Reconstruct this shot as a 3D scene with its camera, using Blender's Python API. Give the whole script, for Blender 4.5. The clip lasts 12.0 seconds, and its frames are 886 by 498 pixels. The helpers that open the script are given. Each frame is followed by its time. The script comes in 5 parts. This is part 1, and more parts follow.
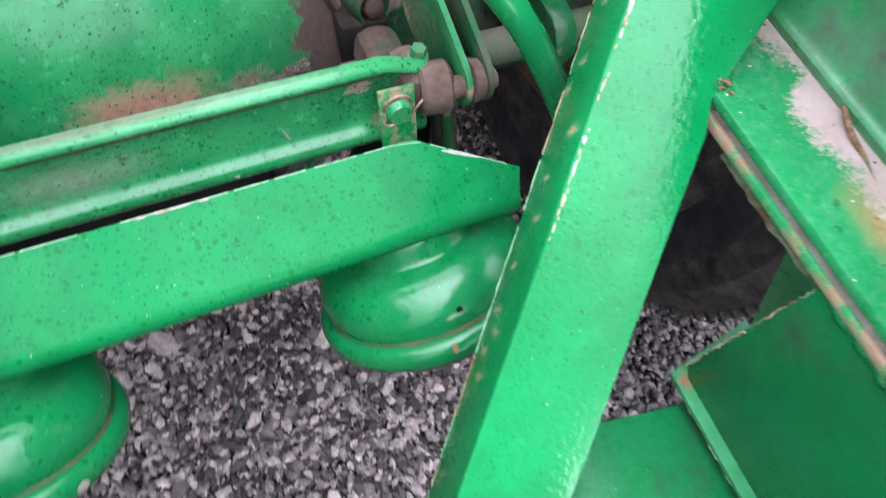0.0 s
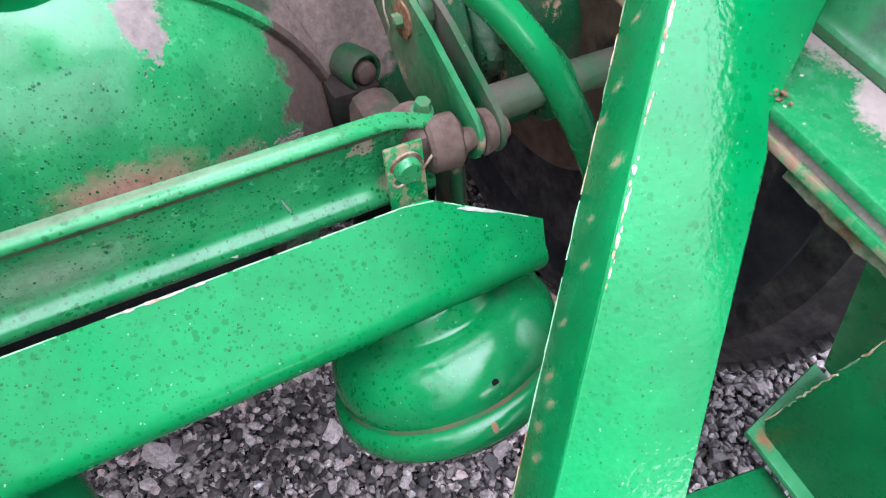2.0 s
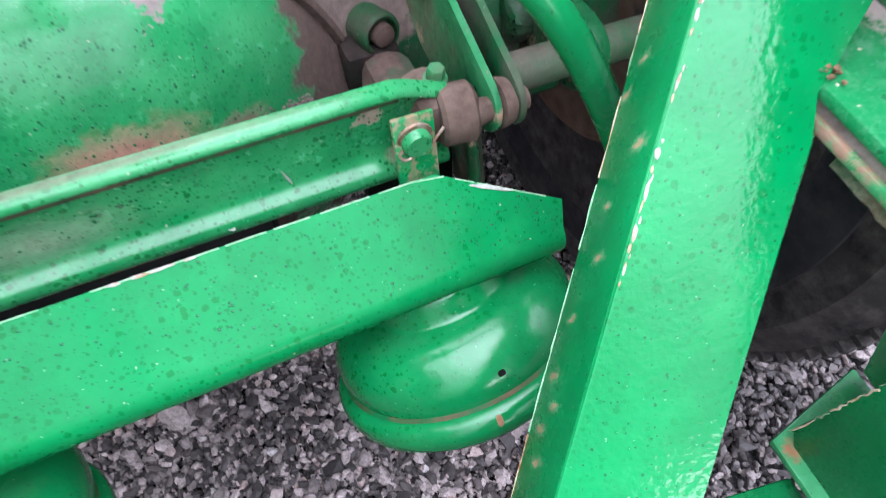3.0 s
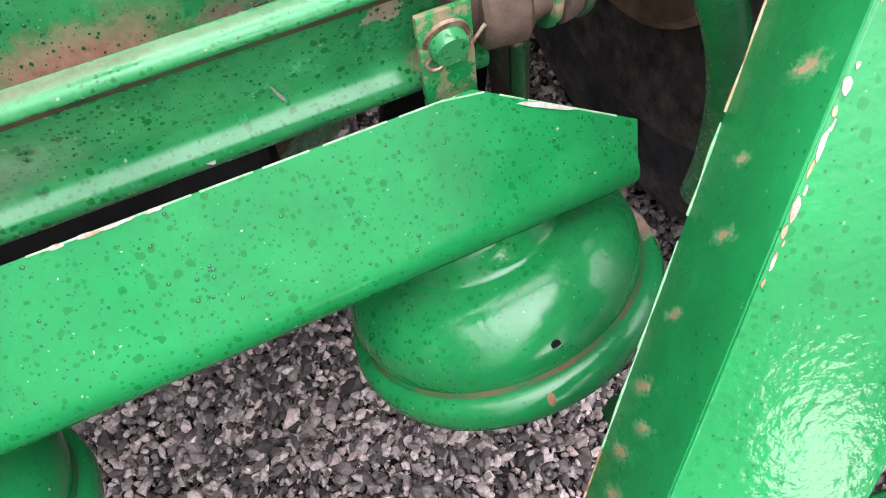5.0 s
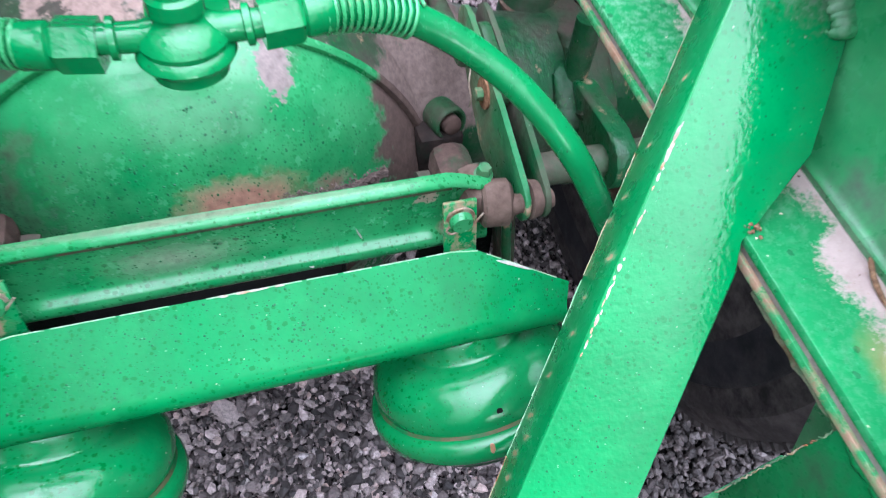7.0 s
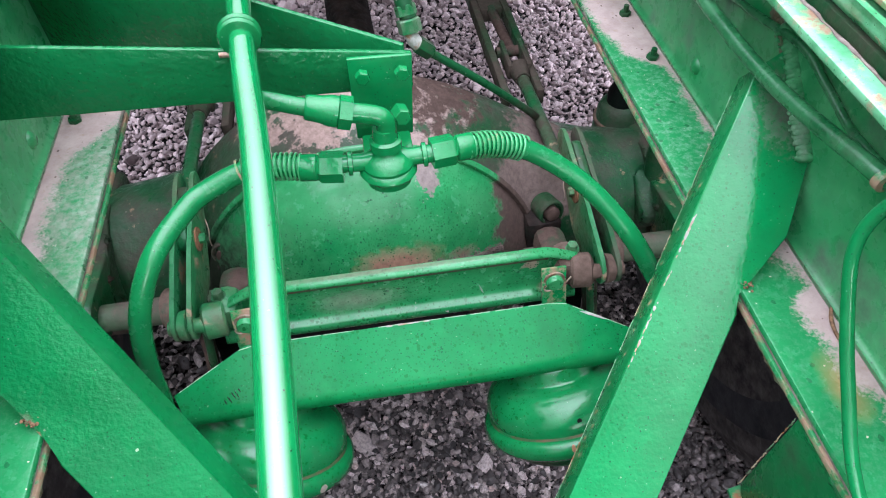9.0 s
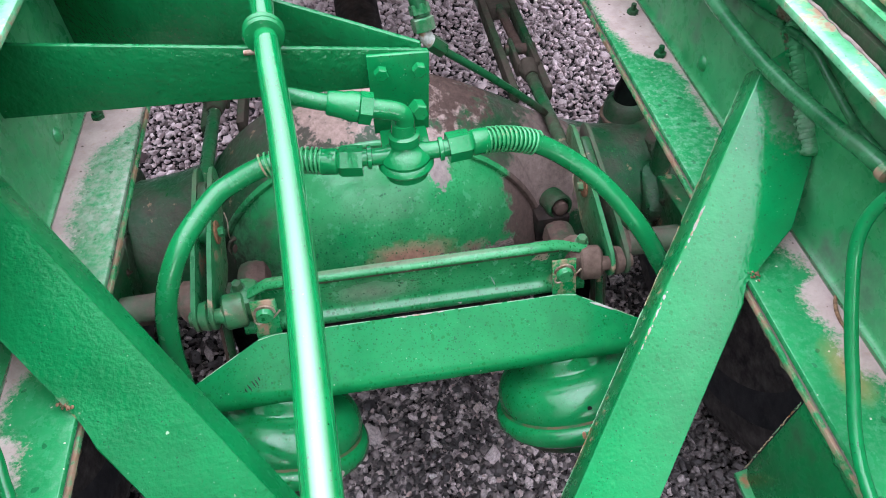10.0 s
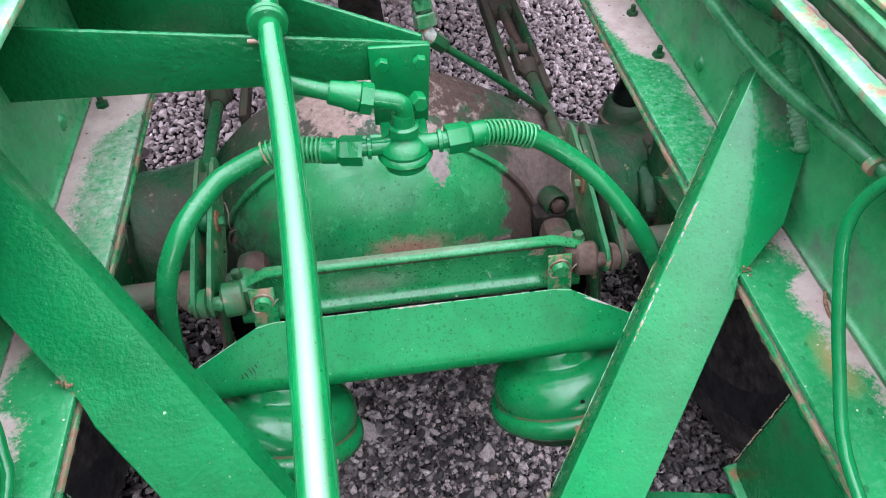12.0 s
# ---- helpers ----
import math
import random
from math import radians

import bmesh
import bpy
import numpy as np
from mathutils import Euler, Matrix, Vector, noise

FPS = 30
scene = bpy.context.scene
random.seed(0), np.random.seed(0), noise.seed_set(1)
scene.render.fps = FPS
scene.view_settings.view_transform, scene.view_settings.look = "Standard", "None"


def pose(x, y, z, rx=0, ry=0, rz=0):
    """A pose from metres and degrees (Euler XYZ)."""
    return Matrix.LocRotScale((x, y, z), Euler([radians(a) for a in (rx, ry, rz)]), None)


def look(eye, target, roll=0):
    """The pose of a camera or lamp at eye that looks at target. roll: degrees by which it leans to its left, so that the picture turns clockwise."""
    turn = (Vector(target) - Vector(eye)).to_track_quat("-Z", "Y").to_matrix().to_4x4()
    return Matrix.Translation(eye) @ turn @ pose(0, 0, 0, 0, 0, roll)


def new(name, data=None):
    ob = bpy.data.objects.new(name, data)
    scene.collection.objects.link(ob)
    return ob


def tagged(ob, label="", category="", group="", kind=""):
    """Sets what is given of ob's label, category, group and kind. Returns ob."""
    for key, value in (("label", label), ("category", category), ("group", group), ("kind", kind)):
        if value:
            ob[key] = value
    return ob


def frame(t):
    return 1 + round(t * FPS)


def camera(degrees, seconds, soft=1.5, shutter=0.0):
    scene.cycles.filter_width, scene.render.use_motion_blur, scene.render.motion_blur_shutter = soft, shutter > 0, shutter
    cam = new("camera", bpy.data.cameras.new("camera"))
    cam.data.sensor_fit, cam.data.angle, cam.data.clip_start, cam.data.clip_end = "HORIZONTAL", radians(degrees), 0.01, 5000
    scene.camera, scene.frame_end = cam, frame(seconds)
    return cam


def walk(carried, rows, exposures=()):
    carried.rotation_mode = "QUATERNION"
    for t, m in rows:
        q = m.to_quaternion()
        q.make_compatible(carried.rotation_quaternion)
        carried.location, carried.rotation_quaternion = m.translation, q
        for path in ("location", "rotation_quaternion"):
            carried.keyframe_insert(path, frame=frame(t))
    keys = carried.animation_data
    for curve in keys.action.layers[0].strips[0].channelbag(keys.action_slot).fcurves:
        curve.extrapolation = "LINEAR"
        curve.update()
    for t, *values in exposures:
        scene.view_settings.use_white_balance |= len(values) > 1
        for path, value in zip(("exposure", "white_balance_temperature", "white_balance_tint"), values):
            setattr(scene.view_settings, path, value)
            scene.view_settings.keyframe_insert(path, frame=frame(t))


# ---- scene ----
cam = camera(66.6, 12.0, soft=1.0, shutter=0.4)
PATH = [
    (0, (0.0294, 0.1512, 1.1869), (0.3219, 0.5133, 0.3018), 16.76),
    (0.5, (0.0175, 0.1759, 1.1149), (0.3550, 0.6153, 0.2824), 10.52),
    (1, (0.0193, 0.1775, 1.0989), (0.3424, 0.6231, 0.2640), 7.17),
    (1.5, (0.0193, 0.1802, 1.1051), (0.3423, 0.6262, 0.2703), 7.86),
    (2, (0.0193, 0.1767, 1.1278), (0.3658, 0.6257, 0.3042), 10.30),
    (2.5, (0.0221, 0.1663, 1.1543), (0.3370, 0.6331, 0.3279), 8.71),
    (3, (0.0515, 0.1915, 1.1064), (0.3354, 0.6245, 0.2508), 8.60),
    (3.5, (0.0672, 0.2306, 1.0584), (0.3331, 0.5812, 0.1605), 12.96),
    (3.7, (0.0699, 0.2419, 1.0458), (0.3175, 0.5730, 0.1353), 12.09),
    (5.3, (0.0828, 0.2711, 1.0280), (0.2823, 0.5692, 0.0945), 9.02),
    (5.5, (0.0837, 0.2686, 1.0302), (0.2863, 0.5701, 0.0985), 9.26),
    (6, (0.0865, 0.2569, 1.0818), (0.2874, 0.6293, 0.1758), 6.62),
    (6.5, (0.0644, 0.2040, 1.1585), (0.2810, 0.6460, 0.2880), 8.12),
    (7, (0.0331, 0.1325, 1.2349), (0.2626, 0.6441, 0.4069), 9.62),
    (7.5, (0.0120, 0.0655, 1.2958), (0.1844, 0.6485, 0.5018), 4.15),
    (7.7, (0.0064, 0.0460, 1.3170), (0.1515, 0.6442, 0.5288), 2.31),
    (9.3, (-0.0221, -0.0537, 1.4389), (0.0639, 0.5954, 0.6830), -1.57),
    (9.5, (-0.0267, -0.0579, 1.4422), (0.0633, 0.5842, 0.6809), -0.98),
    (10, (-0.0359, -0.0620, 1.4391), (0.0501, 0.5838, 0.6805), -1.76),
    (10.5, (-0.0359, -0.0666, 1.4397), (0.0521, 0.5770, 0.6794), -1.32),
    (11, (-0.0350, -0.0732, 1.4387), (0.0530, 0.5687, 0.6770), -0.61),
    (11.5, (-0.0359, -0.0803, 1.4341), (0.0491, 0.5585, 0.6695), -0.65),
    (12, (-0.0359, -0.0819, 1.4361), (0.0516, 0.5700, 0.6829), -0.66),
]
# stops, and the white balance that drifts with the view
LIGHTING = [(0, 2.74, 6050, 16), (1, 2.80, 5950, 16), (3, 2.80, 5900, 16), (3.7, 2.78, 6300, 16), (5.3, 2.74, 6650, 16), (6, 2.80, 6350, 16), (6.5, 2.84, 5850, 16), (7, 2.83, 5750, 16), (7.7, 2.73, 5850, 16), (9.3, 2.36, 6050, 16), (12, 2.36, 6050, 16)]
walk(cam, [(t, look(eye, target, roll)) for t, eye, target, roll in PATH], LIGHTING)

# ---------------------------------------------------------------- world and light
world = bpy.data.worlds.new("overcast_sky")
scene.world = world
world.use_nodes = True
wn, wl = world.node_tree.nodes, world.node_tree.links
wn.clear()
sky = wn.new("ShaderNodeTexSky")
sky.sky_type = "NISHITA"
sky.sun_disc = False
sky.sun_elevation, sky.sun_rotation = radians(14), radians(176)
grey = wn.new("ShaderNodeHueSaturation")
grey.inputs["Saturation"].default_value = 0.25
veil = wn.new("ShaderNodeMix")
veil.data_type = "RGBA"
veil.inputs[0].default_value = 0.8
veil.inputs[7].default_value = (11.6, 12.0, 12.9, 1)
back = wn.new("ShaderNodeBackground")
back.inputs["Strength"].default_value = 0.15
wout = wn.new("ShaderNodeOutputWorld")
# a veil of cloud over the clear sky; it is brightest overhead and dull towards the horizon
where = wn.new("ShaderNodeTexCoord")
split = wn.new("ShaderNodeSeparateXYZ")
rise = wn.new("ShaderNodeMapRange")
rise.inputs["To Min"].default_value, rise.inputs["To Max"].default_value = 0.065, 1.14
bend = wn.new("ShaderNodeMath")
bend.operation = "POWER"
bend.use_clamp = True
bend.inputs[1].default_value = 2.6
cloud = wn.new("ShaderNodeVectorMath")
cloud.operation = "SCALE"
wl.new(where.outputs["Generated"], split.inputs[0])
wl.new(split.outputs["Z"], bend.inputs[0])
wl.new(bend.outputs[0], rise.inputs["Value"])
wl.new(sky.outputs[0], grey.inputs["Color"])
wl.new(grey.outputs[0], veil.inputs[6])
wl.new(veil.outputs[2], cloud.inputs[0])
wl.new(rise.outputs[0], cloud.inputs["Scale"])
wl.new(cloud.outputs[0], back.inputs["Color"])
wl.new(back.outputs[0], wout.inputs["Surface"])

sun = new("sun", bpy.data.lights.new("sun", "SUN"))
sun.data.energy, sun.data.angle, sun.data.color = 0.072, radians(13.5), (1.0, 0.99, 0.97)
sun.matrix_world = look((0.34, -4.86, 1.55), (0, 0, 0.6))
scene.view_settings.exposure = 2.65


# ---------------------------------------------------------------- materials
class Mat:
    """A small wrapper to lay out shader nodes."""

    def __init__(self, name, rough=0.5, metal=0.0, coat=0.0):
        self.m = bpy.data.materials.new(name)
        self.m.use_nodes = True
        self.t = self.m.node_tree
        self.b = self.t.nodes["Principled BSDF"]
        self.b.inputs["Roughness"].default_value = rough
        self.b.inputs["Metallic"].default_value = metal
        self.b.inputs["Coat Weight"].default_value = coat
        self.b.inputs["Coat Roughness"].default_value = 0.10
        self.co = self.node("ShaderNodeNewGeometry").outputs["Position"]

    def node(self, kind, **kw):
        n = self.t.nodes.new(kind)
        for k, v in kw.items():
            n.inputs[k.replace("_", " ")].default_value = v
        return n

    def link(self, a, b):
        self.t.links.new(a, b)

    def noise(self, scale, detail=4.0, rough=0.55, stretch=None, off=0.0):
        n = self.node("ShaderNodeTexNoise", Scale=scale, Detail=detail, Roughness=rough)
        src = self.co
        if stretch or off:
            mp = self.node("ShaderNodeMapping")
            mp.inputs["Scale"].default_value = stretch or (1, 1, 1)
            mp.inputs["Location"].default_value = (off, off * 0.7, off * 1.3)
            self.link(src, mp.inputs["Vector"])
            src = mp.outputs[0]
        self.link(src, n.inputs["Vector"])
        return n.outputs["Fac"]

    def ramp(self, fac, lo, hi):
        r = self.node("ShaderNodeMapRange")
        r.inputs["From Min"].default_value, r.inputs["From Max"].default_value = lo, hi
        self.link(fac, r.inputs["Value"])
        return r.outputs[0]

    def math(self, op, a, b):
        n = self.node("ShaderNodeMath")
        n.operation = op
        for i, v in enumerate((a, b)):
            if isinstance(v, (int, float)):
                n.inputs[i].default_value = v
            else:
                self.link(v, n.inputs[i])
        n.use_clamp = op in ("ADD", "MULTIPLY", "SUBTRACT", "MAXIMUM")
        return n.outputs[0]

    def mix(self, fac, a, b):
        n = self.t.nodes.new("ShaderNodeMix")
        n.data_type = "RGBA"
        for s, v in ((0, fac), (6, a), (7, b)):
            if isinstance(v, (int, float)):
                n.inputs[s].default_value = v
            elif isinstance(v, tuple):
                n.inputs[s].default_value = (*v, 1)
            else:
                self.link(v, n.inputs[s])
        return n.outputs[2]

    def near(self, place, radius, wobble=0.6, scale=60, squash=(1, 1, 1), soft=0.1):
        """1 within about radius of a place, with a ragged outline."""
        mp = self.node("ShaderNodeMapping")
        mp.inputs["Location"].default_value = tuple(-p * s for p, s in zip(place, squash))
        mp.inputs["Scale"].default_value = squash
        self.link(self.co, mp.inputs["Vector"])
        ln = self.t.nodes.new("ShaderNodeVectorMath")
        ln.operation = "LENGTH"
        self.link(mp.outputs[0], ln.inputs[0])
        d = self.math("DIVIDE", ln.outputs["Value"], radius)
        w = self.math("MULTIPLY", self.math("SUBTRACT", self.noise(scale, 5, 0.65, off=place[0] * 3 + 1), 0.25), 2 * wobble)
        n = self.node("ShaderNodeMath")
        n.operation = "ADD"
        self.link(d, n.inputs[0])
        self.link(w, n.inputs[1])
        return self.ramp(n.outputs[0], 1.15 + soft, 1.15 - soft)

    def spots(self, scale, size, keep=0.5, off=0.0):
        """Scattered roundish spots."""
        v = self.node("ShaderNodeTexVoronoi", Scale=scale, Randomness=1.0)
        mp = self.node("ShaderNodeMapping")
        mp.inputs["Location"].default_value = (off, off, off)
        self.link(self.co, mp.inputs["Vector"])
        wob = self.node("ShaderNodeTexNoise", Scale=scale * 1.6, Detail=2.0)
        self.link(mp.outputs[0], wob.inputs["Vector"])
        add = self.t.nodes.new("ShaderNodeVectorMath")
        add.operation = "MULTIPLY_ADD"
        self.link(wob.outputs["Color"], add.inputs[0])
        add.inputs[1].default_value = (0.5 / scale,) * 3
        self.link(mp.outputs[0], add.inputs[2])
        self.link(add.outputs[0], v.inputs["Vector"])
        sep = self.t.nodes.new("ShaderNodeSeparateColor")
        self.link(v.outputs["Color"], sep.inputs[0])
        lim = self.math("MULTIPLY", self.ramp(sep.outputs[0], 1 - keep, 1.0), size)
        n = self.math("LESS_THAN", v.outputs["Distance"], lim)
        return n

    def bump(self, height, strength=0.3, dist=0.002, after=None):
        n = self.node("ShaderNodeBump", Strength=strength, Distance=dist)
        self.link(height, n.inputs["Height"])
        if after is not None:
            self.link(after, n.inputs["Normal"])
        return n.outputs[0]

    def out(self, color=None, rough=None, normal=None, metal=None):
        for key, v in (("Base Color", color), ("Roughness", rough), ("Normal", normal), ("Metallic", metal)):
            if v is None:
                continue
            if isinstance(v, tuple):
                self.b.inputs[key].default_value = (*v, 1)
            elif isinstance(v, float):
                self.b.inputs[key].default_value = v
            else:
                self.link(v, self.b.inputs[key])
        return self.m


GREEN = (0.005, 0.240, 0.066)
GREEN_DEEP = (0.003, 0.175, 0.044)
DIRT = (0.070, 0.050, 0.042)
RUST = (0.23, 0.082, 0.034)
PRIMER = (0.50, 0.44, 0.38)


def paint(name, wet=0.0, peel=0.2, orange_peel=0.12, dirt=0.0, rough=0.2, coarse=0.0, patches=(), dirt_color=DIRT, droplets=0.0, worn=0.0, coat=0.0, faded=0.0, dull=1.0, spec=0.5, ripple=85, drips=(), bleach=(0.13, 0.45, 0.20)):
    k = Mat(name, rough, coat=coat)
    k.b.inputs["Specular IOR Level"].default_value = spec
    tone = k.ramp(k.noise(9, 5, 0.6), 0.3, 0.7)
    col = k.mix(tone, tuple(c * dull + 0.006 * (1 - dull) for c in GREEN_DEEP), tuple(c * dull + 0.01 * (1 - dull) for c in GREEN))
    fade = k.ramp(k.noise(38, 4, 0.6, off=2.3), 0.52, 0.8)
    col = k.mix(k.math("MULTIPLY", fade, 0.35), col, tuple(c * dull for c in (0.020, 0.31, 0.09)))
    if faded:
        col = k.mix(k.math("MULTIPLY", k.ramp(k.noise(16, 6, 0.65, off=8.2), 0.3, 0.62), faded), col, bleach)
    # road film and fine specks over the paint
    film = k.ramp(k.noise(24, 7, 0.7, off=12.4), 0.42, 0.78)
    col = k.mix(k.math("MULTIPLY", film, 0.30 + 0.3 * dirt), col, (0.016, 0.062, 0.028))
    col = k.mix(k.math("MULTIPLY", k.spots(330, 0.28, 0.38, 21.0), 0.62), col, (0.010, 0.045, 0.020))
    col = k.mix(k.math("MULTIPLY", k.spots(300, 0.20, 0.16, 33.0), 0.32), col, (0.20, 0.40, 0.26))
    height = k.noise(230, 3, 0.5)
    rg = k.ramp(k.noise(55, 4, 0.6, off=5.1), 0.2, 0.9)
    rg = k.ramp(rg, -0.4, 1.6)
    base_r = k.math("MULTIPLY", rg, rough * 2.0)
    if wet:
        sp = k.math("MAXIMUM", k.spots(150, 0.38, 0.62), k.spots(260, 0.40, 0.6, 3.0))
        sp = k.math("MULTIPLY", sp, k.ramp(k.noise(6, 2, 0.5, off=9), 0.36, 0.5))
        col = k.mix(k.math("MULTIPLY", sp, wet), col, (0.002, 0.105, 0.018))
        base_r = k.math("SUBTRACT", base_r, k.math("MULTIPLY", sp, 0.1))
    for place, radius, squash in drips:
        dr = k.math("MULTIPLY", k.math("MAXIMUM", k.spots(125, 0.36, 0.75, 5.0), k.spots(210, 0.34, 0.6, 2.0)), k.near(place, radius, squash=squash, soft=0.5))
        col = k.mix(k.math("MULTIPLY", dr, 0.85), col, (0.004, 0.052, 0.016))
    specks = k.math("MULTIPLY", k.spots(160, 0.18, 0.06, 7.0), peel)
    col = k.mix(specks, col, PRIMER)
    if dirt:
        d = k.ramp(k.noise(7, 8, 0.68, off=4.0), 0.62 - 0.32 * dirt, 0.76 - 0.24 * dirt)
        grain = k.mix(k.noise(120, 5, 0.7), tuple(0.55 * c for c in dirt_color), tuple(1.4 * c for c in dirt_color))
        col = k.mix(k.math("MULTIPLY", d, 0.92), col, grain)
        base_r = k.math("MAXIMUM", base_r, k.math("MULTIPLY", d, 0.85))
        height = k.math("ADD", height, k.math("MULTIPLY", d, k.noise(150, 6, 0.7)))
    if worn:
        r = k.ramp(k.noise(26, 8, 0.7, off=1.7), 0.66 - 0.2 * worn, 0.72 - 0.16 * worn)
        col = k.mix(r, col, k.mix(k.noise(90, 5, 0.7), RUST, (0.42, 0.33, 0.24)))
        base_r = k.math("MAXIMUM", base_r, k.math("MULTIPLY", r, 0.8))
    for place, radius, tint, squash, *more in patches:
        a = k.near(place, radius, squash=squash, soft=more[0] if more else 0.1, scale=more[1] if len(more) > 1 else 60, wobble=more[2] if len(more) > 2 else 0.6)
        col = k.mix(a, col, k.mix(k.ramp(k.noise(110, 6, 0.7), 0.3, 0.7), tuple(0.6 * c for c in tint), tuple(1.15 * c for c in tint)))
        base_r = k.math("MAXIMUM", base_r, k.math("MULTIPLY", a, 0.8))
    gloss = k.math("MULTIPLY", k.ramp(base_r, 0.85, 0.35), spec)
    k.link(k.math("MAXIMUM", gloss, 0.06), k.b.inputs["Specular IOR Level"])
    nrm = k.bump(height, orange_peel, 0.0015)
    if coarse:
        nrm = k.bump(k.noise(ripple, 3, 0.5, stretch=(1, 1, 1)), coarse, 0.004, nrm)
    if droplets:
        bead = k.math("MAXIMUM", k.spots(120, 0.3, 0.4, 11.0), k.spots(230, 0.3, 0.4, 15.0))
        nrm = k.bump(bead, droplets, 0.001, nrm)
    return k.out(col, base_r, nrm)


def plain(name, tones, rough=0.6, metal=0.0, scale=40, bump=0.3, grain=160, coat=0.0, spec=0.12):
    k = Mat(name, rough, metal, coat)
    k.b.inputs["Specular IOR Level"].default_value = spec
    col = k.mix(k.ramp(k.noise(scale, 6, 0.65), 0.35, 0.68), tones[0], tones[1])
    if len(tones) > 2:
        col = k.mix(k.ramp(k.noise(scale * 0.35, 6, 0.7, off=3.3), 0.52, 0.64), col, tones[2])
    r = k.ramp(k.noise(scale * 2, 3, 0.6, off=6), -0.2, 1.2)
    return k.out(col, k.math("MULTIPLY", r, rough * 2), k.bump(k.noise(grain, 5, 0.65), bump, 0.002))


M_PLATE = paint("green_paint_wet_spots", wet=0.7, peel=0.35, droplets=0.7, rough=0.24, spec=0.08, dull=0.84)
M_BRACE = paint("green_paint_glossy", peel=0.3, orange_peel=0.10, coarse=0.10, ripple=210, rough=0.05, droplets=0.14, spec=0.35, wet=0.45,
                patches=(((0.392, 0.437, 1.007), 0.030, (0.135, 0.150, 0.118), (1, 0.7, 0.7), 0.7, 190, 1.3), ((0.385, 0.460, 1.022), 0.012, (0.16, 0.12, 0.10), (1, 0.8, 0.8), 0.4, 190, 1.2), ((0.352, 0.318, 0.893), 0.010, (0.05, 0.20, 0.075), (1, 1, 1), 0.5, 200)))
M_BRACE_ROUGH = paint("green_paint_over_hammered_steel", peel=0.2, orange_peel=0.15, coarse=0.42, ripple=200, rough=0.22, spec=0.12, dull=0.80,
                      patches=(((-0.345, 0.272, 0.897), 0.010, (0.22, 0.21, 0.15), (1, 1, 1), 0.5, 200), ((-0.333, 0.266, 0.888), 0.0045, (0.33, 0.17, 0.10), (1, 1, 1), 0.2, 300)))
# paler paint that holds the ridge's sky reflection in its colour
M_RIDGE = paint("ridge_glint_paint", peel=0.2, rough=0.22, faded=0.6, spec=0.6)
M_GREEN = paint("green_paint_clean", peel=0.25, orange_peel=0.3, rough=0.13, coarse=0.12, spec=0.5, dull=0.86)
M_WETPIPE = paint("wet_green_paint_on_pipe", peel=0.05, orange_peel=0.16, rough=0.07, droplets=0.5, coat=1.0, spec=0.3)
M_WETPIPE.node_tree.nodes["Principled BSDF"].inputs["Coat IOR"].default_value = 2.1
M_WETPIPE.node_tree.nodes["Principled BSDF"].inputs["Coat Roughness"].default_value = 0.02
M_ARM = paint("green_paint_over_rough_steel", peel=0.1, orange_peel=0.3, coarse=0.6, ripple=140, rough=0.2, dull=0.66, spec=0.4)
M_BEAM = paint("green_paint_wet_worn", wet=0.8, peel=0.5, droplets=0.6, rough=0.28, faded=0.3, dull=0.95, spec=0.5,
               drips=(((-0.045, 0.4985, 0.717), 0.040, (0.42, 0.5, 1)), ((0.16, 0.4985, 0.735), 0.026, (0.6, 0.5, 1))),
               patches=(((-0.02, 0.5035, 0.7600), 0.0046, (0.17, 0.21, 0.13), (0.03, 1, 1), 0.6, 160), ((0.172, 0.4985, 0.736), 0.012, (0.40, 0.31, 0.23), (0.75, 1, 1), 0.1, 110, 1.0), ((-0.06, 0.4985, 0.712), 0.018, (0.16, 0.25, 0.15), (0.40, 1, 1), 0.7),
                        ((0.202, 0.492, 0.692), 0.008, (0.34, 0.22, 0.16), (0.5, 1, 1), 0.4), ((-0.02, 0.484, 0.672), 0.003, (0.25, 0.13, 0.075), (0.05, 1, 1), 0.5, 150, 1.2)))
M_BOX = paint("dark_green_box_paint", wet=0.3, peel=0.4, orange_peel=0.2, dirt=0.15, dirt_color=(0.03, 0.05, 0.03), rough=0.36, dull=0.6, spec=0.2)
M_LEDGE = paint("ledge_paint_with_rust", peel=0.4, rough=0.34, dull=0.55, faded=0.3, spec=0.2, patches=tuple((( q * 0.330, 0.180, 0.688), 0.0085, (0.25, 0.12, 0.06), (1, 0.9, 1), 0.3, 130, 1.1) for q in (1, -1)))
M_STRAP = paint("green_paint_rubbed_to_rust", wet=0.3, peel=0.6, worn=0.72, rough=0.34, dirt=0.2, dirt_color=(0.24, 0.16, 0.11))
M_LEVER = paint("rubbed_dusty_green_paint", peel=0.6, dirt=0.42, dirt_color=(0.13, 0.11, 0.075), rough=0.4, coarse=0.3, dull=0.58, faded=0.2, worn=0.35, spec=0.3)
M_BROWNGREEN = paint("green_paint_under_brown_grime", peel=0.4, dirt=0.8, dirt_color=(0.11, 0.082, 0.07), rough=0.5, coarse=0.3, dull=0.4, spec=0.2)
M_DIRTY = paint("dull_green_paint_grimy", peel=0.4, dirt=0.5, rough=0.4, coarse=0.4, dull=0.38, worn=0.3, spec=0.22)
M_GRIMY = paint("dull_green_paint_under_grime", peel=0.3, dirt=0.75, rough=0.5, coarse=0.5, dull=0.26, spec=0.10)
M_WEB = paint("green_paint_dusty", peel=0.3, dirt=0.2, dirt_color=(0.10, 0.13, 0.10), rough=0.36, faded=0.5, dull=1.0)


